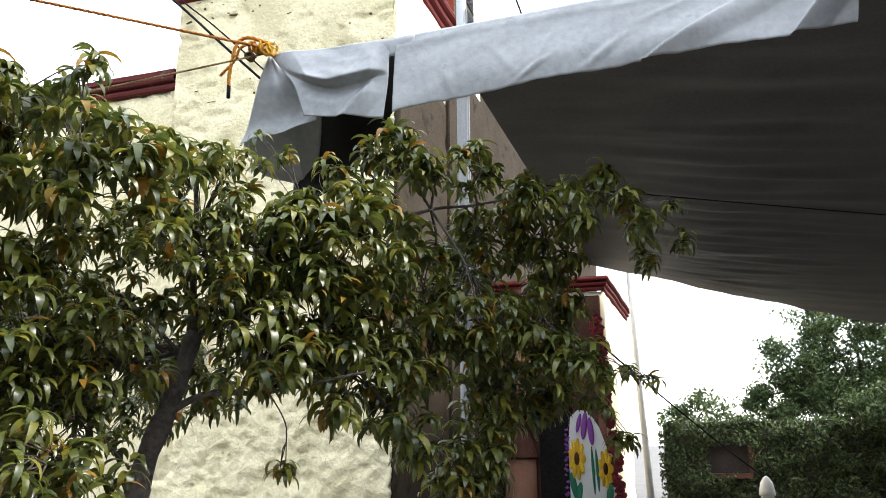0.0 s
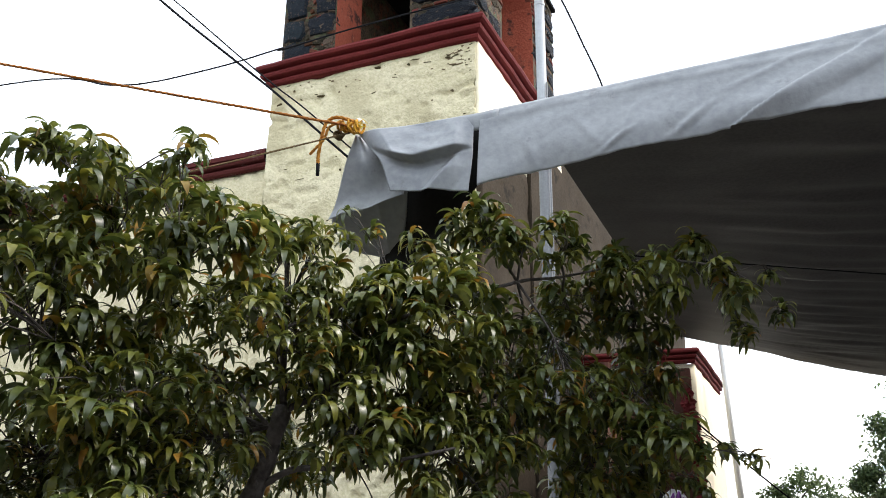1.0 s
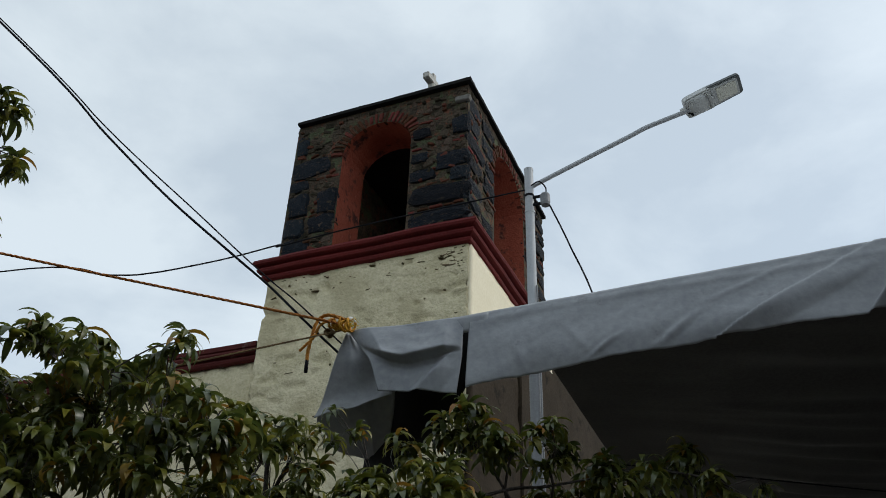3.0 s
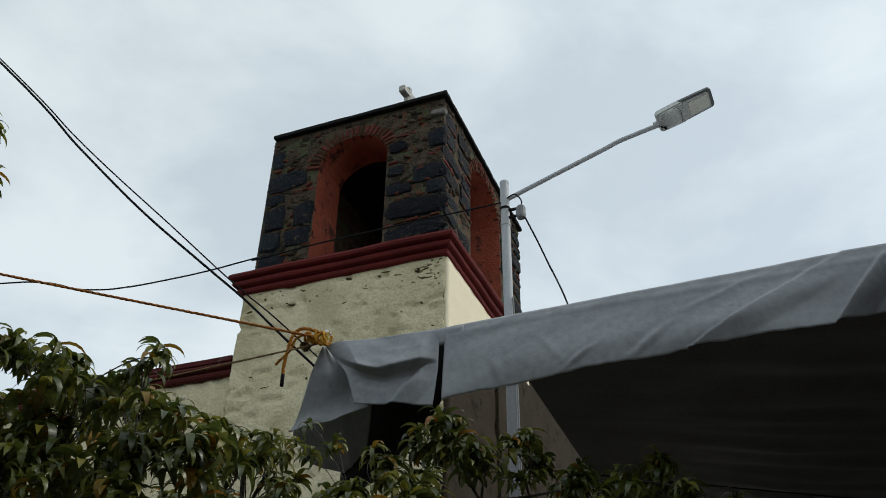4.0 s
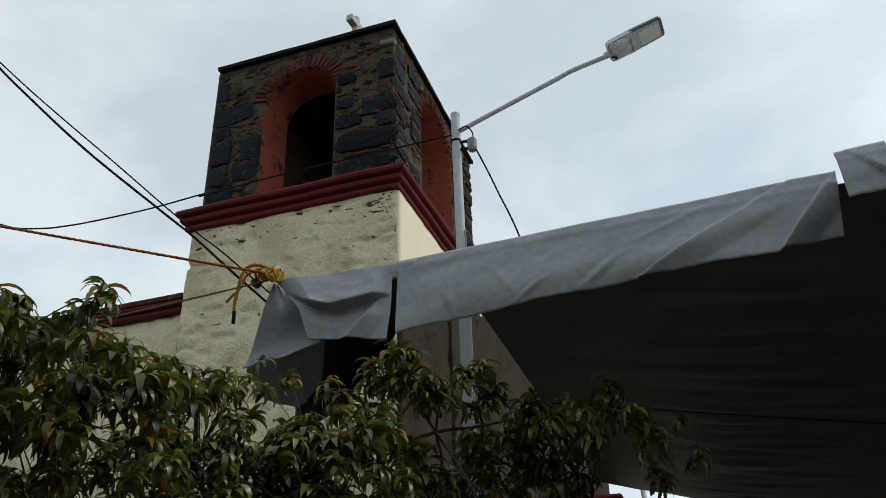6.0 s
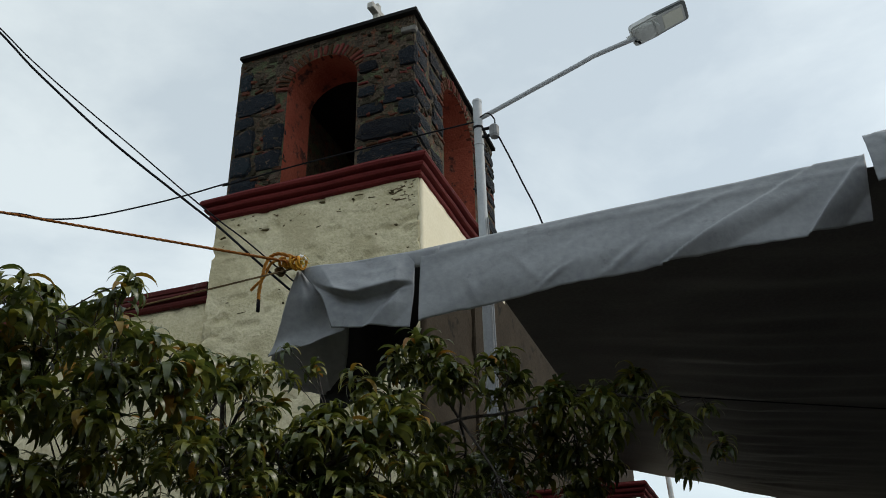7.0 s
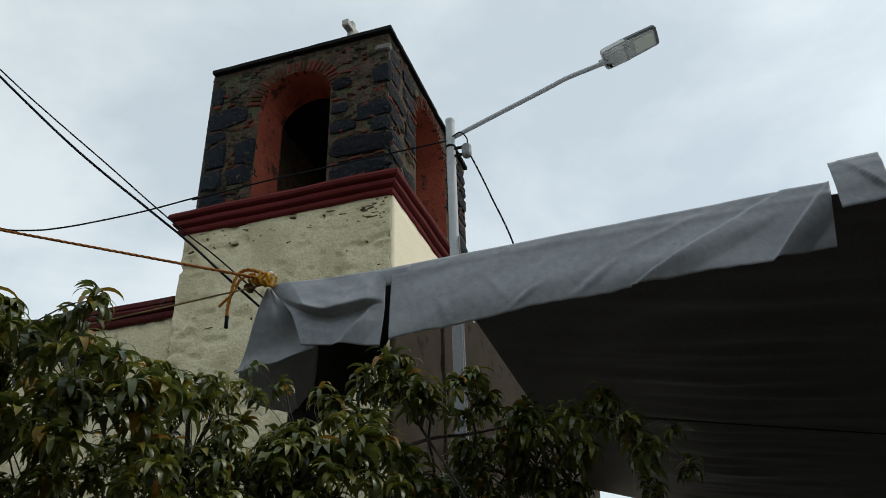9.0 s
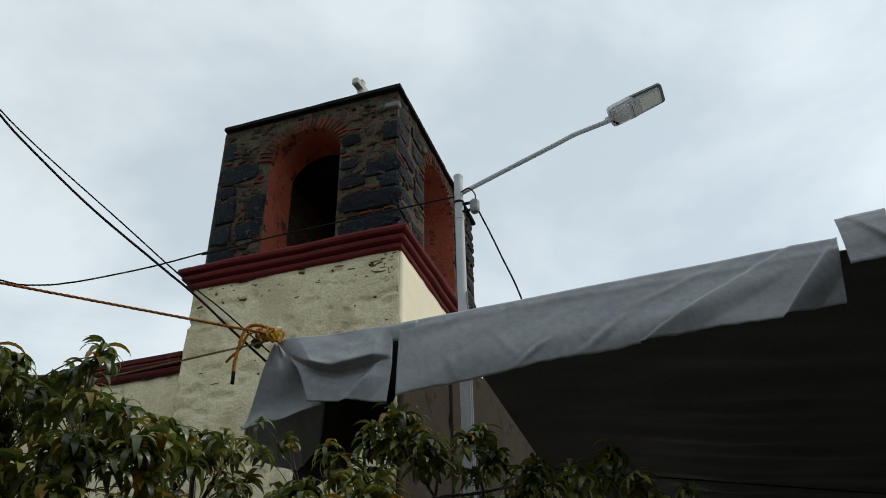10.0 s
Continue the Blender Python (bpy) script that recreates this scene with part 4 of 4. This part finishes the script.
cable("lamp_cable", curve_points([(-15.2, 5.2, 6.45), (-8.614, 5.9, 6.595), (-6.878, 6.05, 6.288), (-6.342, 6.11, 6.243), (-5.885, 6.3, 6.366), (-5.51, 6.5, 6.522), (-5.085, 6.75, 6.747), (-5.15, 6.85, 6.80), (-4.18, 7.05, 7.00), (-2.2, 7.26, 7.17)], 8), 0.010, M_BLACK, "thin sagging black cable tied to the lamp pole", "cable")
cable("drop_cable", curve_points([(-1.95, 7.26, 6.98), (-1.83, 7.32, 6.65), (-1.73, 7.36, 6.35), (-1.51, 7.3, 5.67), (-1.3, 7.4, 4.6), (-1.28, 7.6, 3.68)], 8), 0.010, M_BLACK, "thin black cable dropping from the lamp pole to the canopy", "cable")
cable("canopy_wire", sag((-0.95, 3.45, 2.74), (3.8, 6.6, 2.75), 0.02), 0.0032, M_BLACK, "thin dark wire strung below the canopy", "wire")

# ---- belfry masonry: dark quoins, thin bricks, rubble ----
def lump_mesh(name, mat, seed, jitter):
    r = random.Random(seed)
    bm = bmesh.new()
    bmesh.ops.create_cube(bm, size=1)
    for v in bm.verts:
        v.co += Vector((r.uniform(-1, 1), r.uniform(-1, 1), r.uniform(-1, 1))) * jitter
    bmesh.ops.bevel(bm, geom=bm.edges[:], offset=0.13, segments=1, affect="EDGES")
    me = bpy.data.meshes.new(name)
    bm.to_mesh(me)
    bm.free()
    me.materials.append(mat)
    return me


def boulder_mesh(name, mat, seed):
    """A hewn block with knocked-off corners and an uneven face."""
    bm = bmesh.new()
    bmesh.ops.create_cube(bm, size=1)
    bmesh.ops.subdivide_edges(bm, edges=bm.edges[:], cuts=2, use_grid_fill=True)
    for v in bm.verts:
        q = v.co * 2
        v.co = q / max(1e-6, (abs(q.x) ** 5 + abs(q.y) ** 5 + abs(q.z) ** 5) ** 0.2) * 0.5 * (1.0 if max(abs(q.x), abs(q.y), abs(q.z)) > 0.9 else 0.9)
        v.co += noise.noise_vector(v.co * 2.6 + Vector((seed * 3.1, 0, seed))) * 0.14
    me = bpy.data.meshes.new(name)
    bm.to_mesh(me)
    bm.free()
    me.materials.append(mat)
    return me


STONES = [boulder_mesh("stone", M_STONE, 20 + i) for i in range(8)]
BRICKS = [lump_mesh("brick", M_BRICK, 40 + i, 0.05) for i in range(5)]
RUBBLE = [lump_mesh("rubble_stone", M_RUBBLE, 60 + i, 0.12) for i in range(6)]
mr = random.Random(5)


def piece(name, meshes, frame_m, u, z, w, h, proud, deep=0.12, tilt=0.0):
    """One stone in a wall face: u along the face, z up, proud of the face."""
    ob = part(name, mr.choice(meshes), None, tower)
    ob.matrix_basis = frame_m @ Matrix.LocRotScale((u, deep / 2 - proud, z), Euler((0, tilt, 0)), (w, deep, h))
    return ob


def pier(frame_m, u0, u1, z0, z1, corner_at):
    """Courses of large dark stones with thin brick levelling courses and rubble between."""
    z = z0
    while z < z1 - 0.12:
        h = mr.uniform(0.17, 0.36)
        h = min(h, z1 - z)
        if z > z1 - 0.45:
            u = u0
            while u < u1 - 0.05:
                w = mr.uniform(0.10, 0.2)
                piece("rubble_stone", RUBBLE, frame_m, u + w / 2, z + h * 0.5 + mr.uniform(-0.06, 0.06), w * 0.9, mr.uniform(0.08, 0.16), mr.uniform(0.0, 0.025), tilt=mr.uniform(-0.2, 0.2))
                u += w
        else:
            cuts = [u0]
            first = mr.uniform(0.38, 0.62) * (u1 - u0)
            cuts += [u0 + first] if mr.random() < 0.72 else []
            cuts.append(u1)
            for a, b in zip(cuts, cuts[1:]):
                dark = (abs(a - corner_at) < 0.01 or abs(b - corner_at) < 0.01) or mr.random() < 0.6
                if dark:
                    over = 0.04
                    lo, hi = a + 0.02 - (over if abs(a - corner_at) < 0.01 else 0), b - 0.02 + (over if abs(b - corner_at) < 0.01 else 0)
                    piece("stone", STONES, frame_m, (lo + hi) / 2, z + h / 2, (hi - lo) * mr.uniform(0.9, 1.0), h * mr.uniform(0.74, 0.97), mr.uniform(0.012, 0.05), tilt=mr.uniform(-0.06, 0.06))
                else:
                    for _ in range(4):
                        w = mr.uniform(0.1, 0.2)
                        piece("rubble_stone", RUBBLE, frame_m, mr.uniform(a + w / 2, max(a + w / 2, b - w / 2)), z + mr.uniform(0.05, h - 0.05), w, mr.uniform(0.06, 0.12), mr.uniform(0.0, 0.025), tilt=mr.uniform(-0.3, 0.3))
        z += h
        if mr.random() < 0.7 and z < z1 - 0.5:
            u = u0 + 0.02
            while u < u1 - 0.08:
                w = mr.uniform(0.16, 0.27)
                if mr.random() < 0.55:
                    piece("brick", BRICKS, frame_m, min(u + w / 2, u1 - w / 2), z + 0.03, w * 0.94, 0.045, mr.uniform(0.005, 0.03), tilt=mr.uniform(-0.04, 0.04))
                u += w
            z += 0.065


def voussoirs(frame_m, a0, a1, spring, rise, n):
    for i in range(n):
        a = math.pi * (i + 0.5) / n
        cx, rx = (a0 + a1) / 2, (a1 - a0) / 2
        ux, uz = -math.cos(a), math.sin(a)
        ob = part("arch_brick", mr.choice(BRICKS), None, tower)
        ob.matrix_basis = frame_m @ Matrix.LocRotScale((cx + (rx + 0.095) * ux, 0.045 - mr.uniform(0, 0.025), spring + (rise + 0.095) * uz), Euler((0, math.atan2(ux, uz) + mr.uniform(-0.12, 0.12), 0)), (0.06 * mr.uniform(0.6, 1.1), 0.12, 0.20 * mr.uniform(0.7, 1.15)))


F_FRONT = Matrix.Translation((BX0, BY0, 0))
F_SIDE = Matrix.Translation((BX1, BY0, 0)) @ pose(0, 0, 0, 0, 0, 90)
# the front piers: large basalt blocks set in rubble, with thin brick levelling courses
BLOCKS = ((2.12, 2.42, 9.63, 0.21), (2.74, 3.04, 9.64, 0.34), (2.12, 2.40, 9.17, 0.19), (2.50, 3.04, 9.02, 0.32), (2.11, 2.52, 8.83, 0.22), (2.74, 3.04, 8.73, 0.24), (2.12, 3.04, 8.43, 0.33), (2.13, 3.04, 8.05, 0.30),
          (0.02, 0.72, 9.49, 0.38), (0.02, 0.26, 9.98, 0.40), (0.02, 0.40, 8.79, 0.44), (0.52, 0.90, 8.78, 0.46), (0.40, 0.90, 8.38, 0.34), (0.02, 0.38, 8.36, 0.34), (0.02, 0.55, 8.02, 0.30), (0.02, 0.36, 9.16, 0.22))
for u0, u1, zc, h in BLOCKS:
    piece("stone", STONES, F_FRONT, (u0 + u1) / 2, zc, u1 - u0, h, mr.uniform(0.03, 0.055), deep=0.14, tilt=mr.uniform(-0.05, 0.05))
for u0, u1 in ((0.0, FA0), (FA1, BX1 - BX0)):
    for k in range(120):
        w = mr.uniform(0.06, 0.17)
        piece("rubble_stone", RUBBLE, F_FRONT, mr.uniform(u0 + w / 2, u1 - w / 2), mr.uniform(BZ0 + 0.1, BZ1 - 0.06), w, mr.uniform(0.04, 0.12), mr.uniform(0.0, 0.022), tilt=mr.uniform(-0.5, 0.5))
for zc, u0, u1 in ((9.36, FA1, 3.0), (8.64, FA1, 3.0), (9.25, 0.05, FA0), (8.22, FA1, 3.0), (9.86, FA1 + 0.1, 2.8), (8.56, 0.4, FA0)):
    u = u0 + 0.02
    while u < u1 - 0.1:
        w = mr.uniform(0.12, 0.26)
        if mr.random() < 0.8:
            piece("brick", BRICKS, F_FRONT, min(u + w / 2, u1 - w / 2), zc + mr.uniform(-0.02, 0.02), w * 0.9, mr.uniform(0.03, 0.05), mr.uniform(0.01, 0.035), tilt=mr.uniform(-0.08, 0.08))
        u += w
pier(F_SIDE, 0.0, SA0, BZ0 + 0.02, BZ1 - 0.02, 0.0)
pier(F_SIDE, SA1, BY1 - BY0, BZ0 + 0.02, BZ1 - 0.02, BY1 - BY0)
# flaked spots in the limewash: dark lumps for bare rubble and pit shadow
CHIPS = [lump_mesh("plaster_chip", M_CHIP, 90 + i, 0.2) for i in range(6)]
F_WALL = Matrix.Translation((TX0, TY0, 0))
for k in range(150):
    near_top = mr.random() < 0.45
    u = mr.uniform(2.75, 3.1) if mr.random() < 0.35 else mr.uniform(0.06, 3.08)
    piece("plaster_chip", CHIPS, F_WALL, u, mr.uniform(7.15, 7.46) if near_top else mr.uniform(2.2, 7.3), mr.uniform(0.015, 0.045) if mr.random() < 0.7 else mr.uniform(0.05, 0.12), mr.uniform(0.010, 0.024), mr.uniform(0.002, 0.010), deep=0.06, tilt=mr.uniform(-0.35, 0.25))
for fm, u0, u1 in ((F_FRONT, 0.0, FA0), (F_FRONT, FA1, BX1 - BX0), (F_SIDE, 0.0, SA0), (F_SIDE, SA1, BY1 - BY0)):
    for k in range(58):
        w = mr.uniform(0.05, 0.15)
        name, kind_of = ("brick", BRICKS) if k % 3 == 0 else ("rubble_stone", RUBBLE)
        piece(name, kind_of, fm, mr.uniform(u0 + w / 2, u1 - w / 2), mr.uniform(BZ0 + 0.1, BZ1 - 0.08), w, mr.uniform(0.03, 0.075), mr.uniform(0.01, 0.045), tilt=mr.uniform(-0.5, 0.5))
voussoirs(F_FRONT, FA0, FA1, SPRING, RISE, 24)
voussoirs(F_SIDE, SA0, SA1, SPRING, RISE + 0.12, 26)
for fm, a0, a1 in ((F_FRONT, FA0, FA1), (F_SIDE, SA0, SA1)):
    for i in range(9):
        piece("rubble_stone", RUBBLE, fm, a0 + (a1 - a0) * (i + 0.5) / 9, BZ1 - 0.05 - mr.uniform(0, 0.05), mr.uniform(0.09, 0.15), mr.uniform(0.05, 0.08), mr.uniform(0, 0.02))
quoin = piece("pale_quoin", [lump_mesh("pale_quoin", M_PALE_STONE, 77, 0.08)], F_FRONT, BX1 - BX0 - 0.08, 10.12, 0.24, 0.08, 0.07)

# ---- flower portal at the porch door ----
portal = thing("flower_portal", (-1.85, 12.1, 0), "tall painted flower panel edged with red ruffles", "flower portal")
bm = bmesh.new()
outline = [(-2.06, 0.0), (-1.36, 0.0), (-1.40, 0.95), (-1.50, 1.45), (-1.62, 1.80), (-1.76, 2.02), (-1.90, 2.05), (-2.02, 1.95), (-2.06, 1.6)]
front = [bm.verts.new((x, 12.10, z)) for x, z in outline]
back = [bm.verts.new((x, 12.16, z)) for x, z in outline]
bm.faces.new(front)
bm.faces.new(back[::-1])
for i in range(len(outline)):
    j = (i + 1) % len(outline)
    bm.faces.new((front[j], front[i], back[i], back[j]))
part("panel", bm, M_WHITE, portal, "white painted board")


def petal_flower(cx, cz, r, petals, squash, mat):
    flower = thing("flower", (cx, 12.06, cz), "", "")
    flower.parent = portal
    flower.matrix_parent_inverse = portal.matrix_basis.inverted()
    for k in range(petals):
        a = 2 * math.pi * k / petals
        bm = bmesh.new()
        bmesh.ops.create_uvsphere(bm, u_segments=10, v_segments=6, radius=1, matrix=Matrix.Translation((cx + math.cos(a) * r * 0.6 * squash, 12.07, cz + math.sin(a) * r * 0.6)) @ Matrix.Diagonal((squash, 1, 1, 1)) @ pose(0, 0, 0, 0, -math.degrees(a), 0) @ Matrix.Diagonal((r * 0.42, 0.03, r * 0.24, 1)))
        part("petal", bm, mat, flower, smooth=True)
    bm = bmesh.new()
    bmesh.ops.create_uvsphere(bm, u_segments=12, v_segments=8, radius=1, matrix=Matrix.Translation((cx, 12.05, cz)) @ Matrix.Diagonal((r * 0.3 * squash, 0.04, r * 0.3, 1)))
    part("centre", bm, M_DARKRED, flower, smooth=True)


petal_flower(-1.94, 1.36, 0.30, 9, 0.42, M_YELLOW)
petal_flower(-1.54, 1.22, 0.28, 9, 0.40, M_YELLOW)
petal_flower(-1.95, 0.55, 0.28, 9, 0.45, M_YELLOW)
for cx, cz, w, h, mt, tilt in ((-1.82, 1.82, 0.045, 0.20, M_PURPLE, 8), (-1.73, 1.74, 0.045, 0.20, M_PURPLE, -4), (-1.90, 1.86, 0.03, 0.14, M_PURPLE, 14), (-2.0, 0.98, 0.05, 0.2, M_GREEN, -12), (-1.93, 0.88, 0.045, 0.16, M_GREEN, 10), (-1.50, 0.86, 0.05, 0.18, M_GREEN, 6), (-1.72, 1.2, 0.02, 0.34, M_GREEN, -2), (-1.66, 1.2, 0.02, 0.3, M_GREEN, -2)):
    bm = bmesh.new()
    bmesh.ops.create_uvsphere(bm, u_segments=10, v_segments=8, radius=1, matrix=Matrix.Translation((cx, 12.08, cz)) @ pose(0, 0, 0, 0, tilt, 0) @ Matrix.Diagonal((w, 0.025, h, 1)))
    part("petal", bm, mt, portal, smooth=True)
gr = random.Random(3)


def ruffle_bm(path, n, size):
    """Crumpled paper ruffles heaped along a line."""
    bm = bmesh.new()
    pts = curve_points(path, 12)
    for i in range(n):
        c = pts[int(i / n * (len(pts) - 1))] + Vector((gr.uniform(-1, 1), gr.uniform(-0.6, 0.2), gr.uniform(-1, 1))) * size * 0.6
        ring = [bm.verts.new(c + Vector((math.cos(a) * size * gr.uniform(0.5, 1.1), gr.uniform(-0.6, 0.3) * size, math.sin(a) * size * gr.uniform(0.4, 0.9)))) for a in (0.785 * k for k in range(8))]
        mid = bm.verts.new(c + Vector((0, -0.03, 0)))
        for k in range(8):
            bm.faces.new((mid, ring[k], ring[(k + 1) % 8]))
    return bm


part("ruffle", ruffle_bm([(-1.60, 12.2, 3.35), (-1.55, 12.2, 3.0), (-1.50, 12.2, 2.3), (-1.42, 12.15, 1.55), (-1.36, 12.1, 0.9), (-1.34, 12.1, 0.1)], 110, 0.085), M_GARLAND, portal, "crumpled red paper ruffle")
part("ruffle", ruffle_bm([(-2.10, 12.08, 0.1), (-2.09, 12.08, 1.2), (-2.07, 12.08, 1.8)], 30, 0.035), M_PURPLE, portal, "purple paper edging")
part("post", tube_bm([(-1.58, 12.3, 0), (-1.58, 12.3, 3.4)], 0.06, 10), M_TERRACOTTA, portal, "terracotta painted post")

# ---- leaning white mast and corner of the yard ----
mast = part("banner_mast", tube_bm([(-1.06, 13.9, 0), (-1.11, 13.85, 1.4), (-1.16, 13.78, 2.8), (-1.20, 13.70, 4.3), (-1.24, 13.6, 6.0)], [0.062, 0.058, 0.048, 0.042, 0.036], 14), M_WHITE, None, smooth=True)
tagged(mast, "leaning white-painted mast beside the porch", "mast")
cable("stay_cable", sag((-1.46, 12.0, 2.92), (0.66, 14.9, 1.02), 0.04), 0.012, M_BLACK, "thin dark cable stretched from the porch", "cable")
post = thing("gate_post", (0.7, 15, 0), "white-painted gate post with a pointed cap", "gate post")
part("shaft", box_bm(0.60, 0.80, 14.9, 15.1, 0, 0.72, 0.015), M_WHITE, post)
part("cap", tube_bm([(0.70, 15.0, 0.72), (0.70, 15.0, 0.80), (0.70, 15.0, 0.92), (0.70, 15.0, 1.0), (0.70, 15.0, 1.03)], [0.135, 0.125, 0.10, 0.05, 0.01], 12), M_WHITE, post, smooth=True)

# ---- creeper-covered garden wall, and trees behind it ----
wall = thing("garden_wall", (2, 20.2, 0), "low garden wall overgrown with green creeper", "garden wall")
for b in ((-1.2, -0.20, 20.05, 20.35, 0, 1.98), (0.62, 9.0, 20.05, 20.35, 0, 1.98), (-0.20, 0.62, 20.05, 20.35, 0, 0.9), (-0.20, 0.62, 20.05, 20.35, 1.5, 1.98)):
    part("masonry", box_bm(*b, 0.01), M_DARK, wall)
part("sill", box_bm(-0.26, 0.68, 19.9, 20.04, 0.80, 0.90, 0.01), M_SHADED_BRICK, wall, "brick sill of the dark opening")
part("jamb", box_bm(0.62, 0.74, 19.92, 20.04, 0.9, 1.52, 0.01), M_SHADED_BRICK, wall, "brick jamb of the dark opening")
part("back_board", box_bm(-0.20, 0.62, 20.30, 20.34, 0.9, 1.5), M_DARK, wall)
part("coping", box_bm(-1.2, 9.0, 19.98, 20.42, 1.98, 2.04, 0.01), M_DARK, wall)


def leaf_scatter(rng, places_of, count, size):
    """Small folded leaves at points that places_of() gives."""
    verts, faces = [], []
    for _ in range(count):
        p = places_of()
        e = Euler((rng.uniform(-1.2, 1.2), rng.uniform(-1.2, 1.2), rng.uniform(0, 6.28))).to_matrix()
        s = size * rng.uniform(0.6, 1.3)
        b = len(verts)
        for q in ((-0.5, 0, 0), (0, 0.28, 0.06), (0, 0, -0.05), (0, -0.28, 0.06), (0.55, 0, -0.1)):
            verts.append(p + e @ (Vector(q) * s))
        faces += [(b, b + 2, b + 1), (b, b + 3, b + 2), (b + 2, b + 4, b + 1), (b + 3, b + 4, b + 2)]
    return verts, faces


fr = random.Random(8)


def on_wall():
    while True:
        x, z = fr.uniform(-1.3, 7.0), fr.uniform(0, 2.1)
        if not (-0.22 < x < 0.64 and 0.88 < z < 1.5):
            break
    d = 0.12 + 0.6 * max(0, noise.noise(Vector((x * 1.7, z * 1.7, 2))) + 0.25)
    return Vector((x, 20.02 - fr.random() * d, z + 0.12 * noise.noise(Vector((x * 2, 0, 5)))))


v, f = leaf_scatter(fr, on_wall, 14000, 0.10)
part("creeper", mesh_of("creeper", v, f, [M_FAR_LEAF]), None, wall, "dense green creeper leaves", kind="stuff")


def far_tree(base, clumps, count, size, label):
    t = thing("garden_tree", base, label, "tree", group="trees behind the garden wall")
    b = Vector(base)
    top = Vector(clumps[0][:3])
    part("trunk", tube_bm(curve_points([b, b.lerp(top, 0.3) + Vector((0.15, 0, 0)), b.lerp(top, 0.6)], 6), [0.16 - 0.006 * i for i in range(13)], 8), M_BARK, t, smooth=True)
    fork = b.lerp(top, 0.58)
    for cx, cy, cz, r in clumps:
        c = Vector((cx, cy, cz))
        part("limb", tube_bm(curve_points([fork, fork.lerp(c, 0.5) + Vector((fr.uniform(-0.2, 0.2), 0, 0.2)), c], 5), [0.07 - 0.006 * i for i in range(11)], 6), M_BARK, t, smooth=True)
    weights = [q[3] ** 2 for q in clumps]
    subs = []
    for q in clumps:
        for _ in range(int(14 * q[3] ** 2) + 5):
            a, e = fr.uniform(0, 6.28), fr.uniform(-1, 1)
            rr = q[3] * fr.uniform(0.45, 1.0)
            subs.append((Vector(q[:3]) + Vector((math.cos(a) * math.sqrt(1 - e * e), math.sin(a) * math.sqrt(1 - e * e), e * 0.85)) * rr, 0.2 + 0.22 * fr.random() * q[3]))

    def at_sub():
        c, r = fr.choice(subs)
        return c + Vector((fr.gauss(0, 0.55), fr.gauss(0, 0.55), fr.gauss(0, 0.42))) * r
    v, f = leaf_scatter(fr, at_sub, count, size)
    part("crown", mesh_of("crown", v, f, [M_FAR_LEAF]), None, t, "loose crown of small leaves", kind="stuff")


far_tree((3.6, 22.5, 0), [(3.3, 22.5, 4.3, 1.3), (1.9, 22.3, 3.5, 0.75), (1.0, 22.2, 2.7, 0.45), (2.4, 22.4, 2.7, 0.9), (4.6, 22.8, 4.6, 1.5), (4.2, 22.3, 2.8, 1.2), (2.6, 22.6, 4.6, 0.6), (5.6, 22.6, 3.4, 1.3), (1.6, 22.1, 2.5, 0.6), (3.3, 22.0, 2.3, 0.8), (5.0, 22.0, 2.5, 1.0), (2.0, 22.3, 2.9, 0.6), (2.9, 22.2, 3.2, 0.8), (3.1, 19.5, 2.1, 0.6), (4.1, 19.4, 2.3, 0.9), (5.1, 19.3, 1.7, 1.0), (3.9, 19.3, 1.3, 0.8)], 56000, 0.105, "leafy green tree behind the garden wall")
far_tree((-0.3, 24.5, 0), [(-0.3, 24.5, 2.5, 0.6), (-1.0, 24.4, 2.3, 0.5), (0.5, 24.4, 2.2, 0.5)], 2500, 0.12, "small green shrubby tree behind the garden wall")
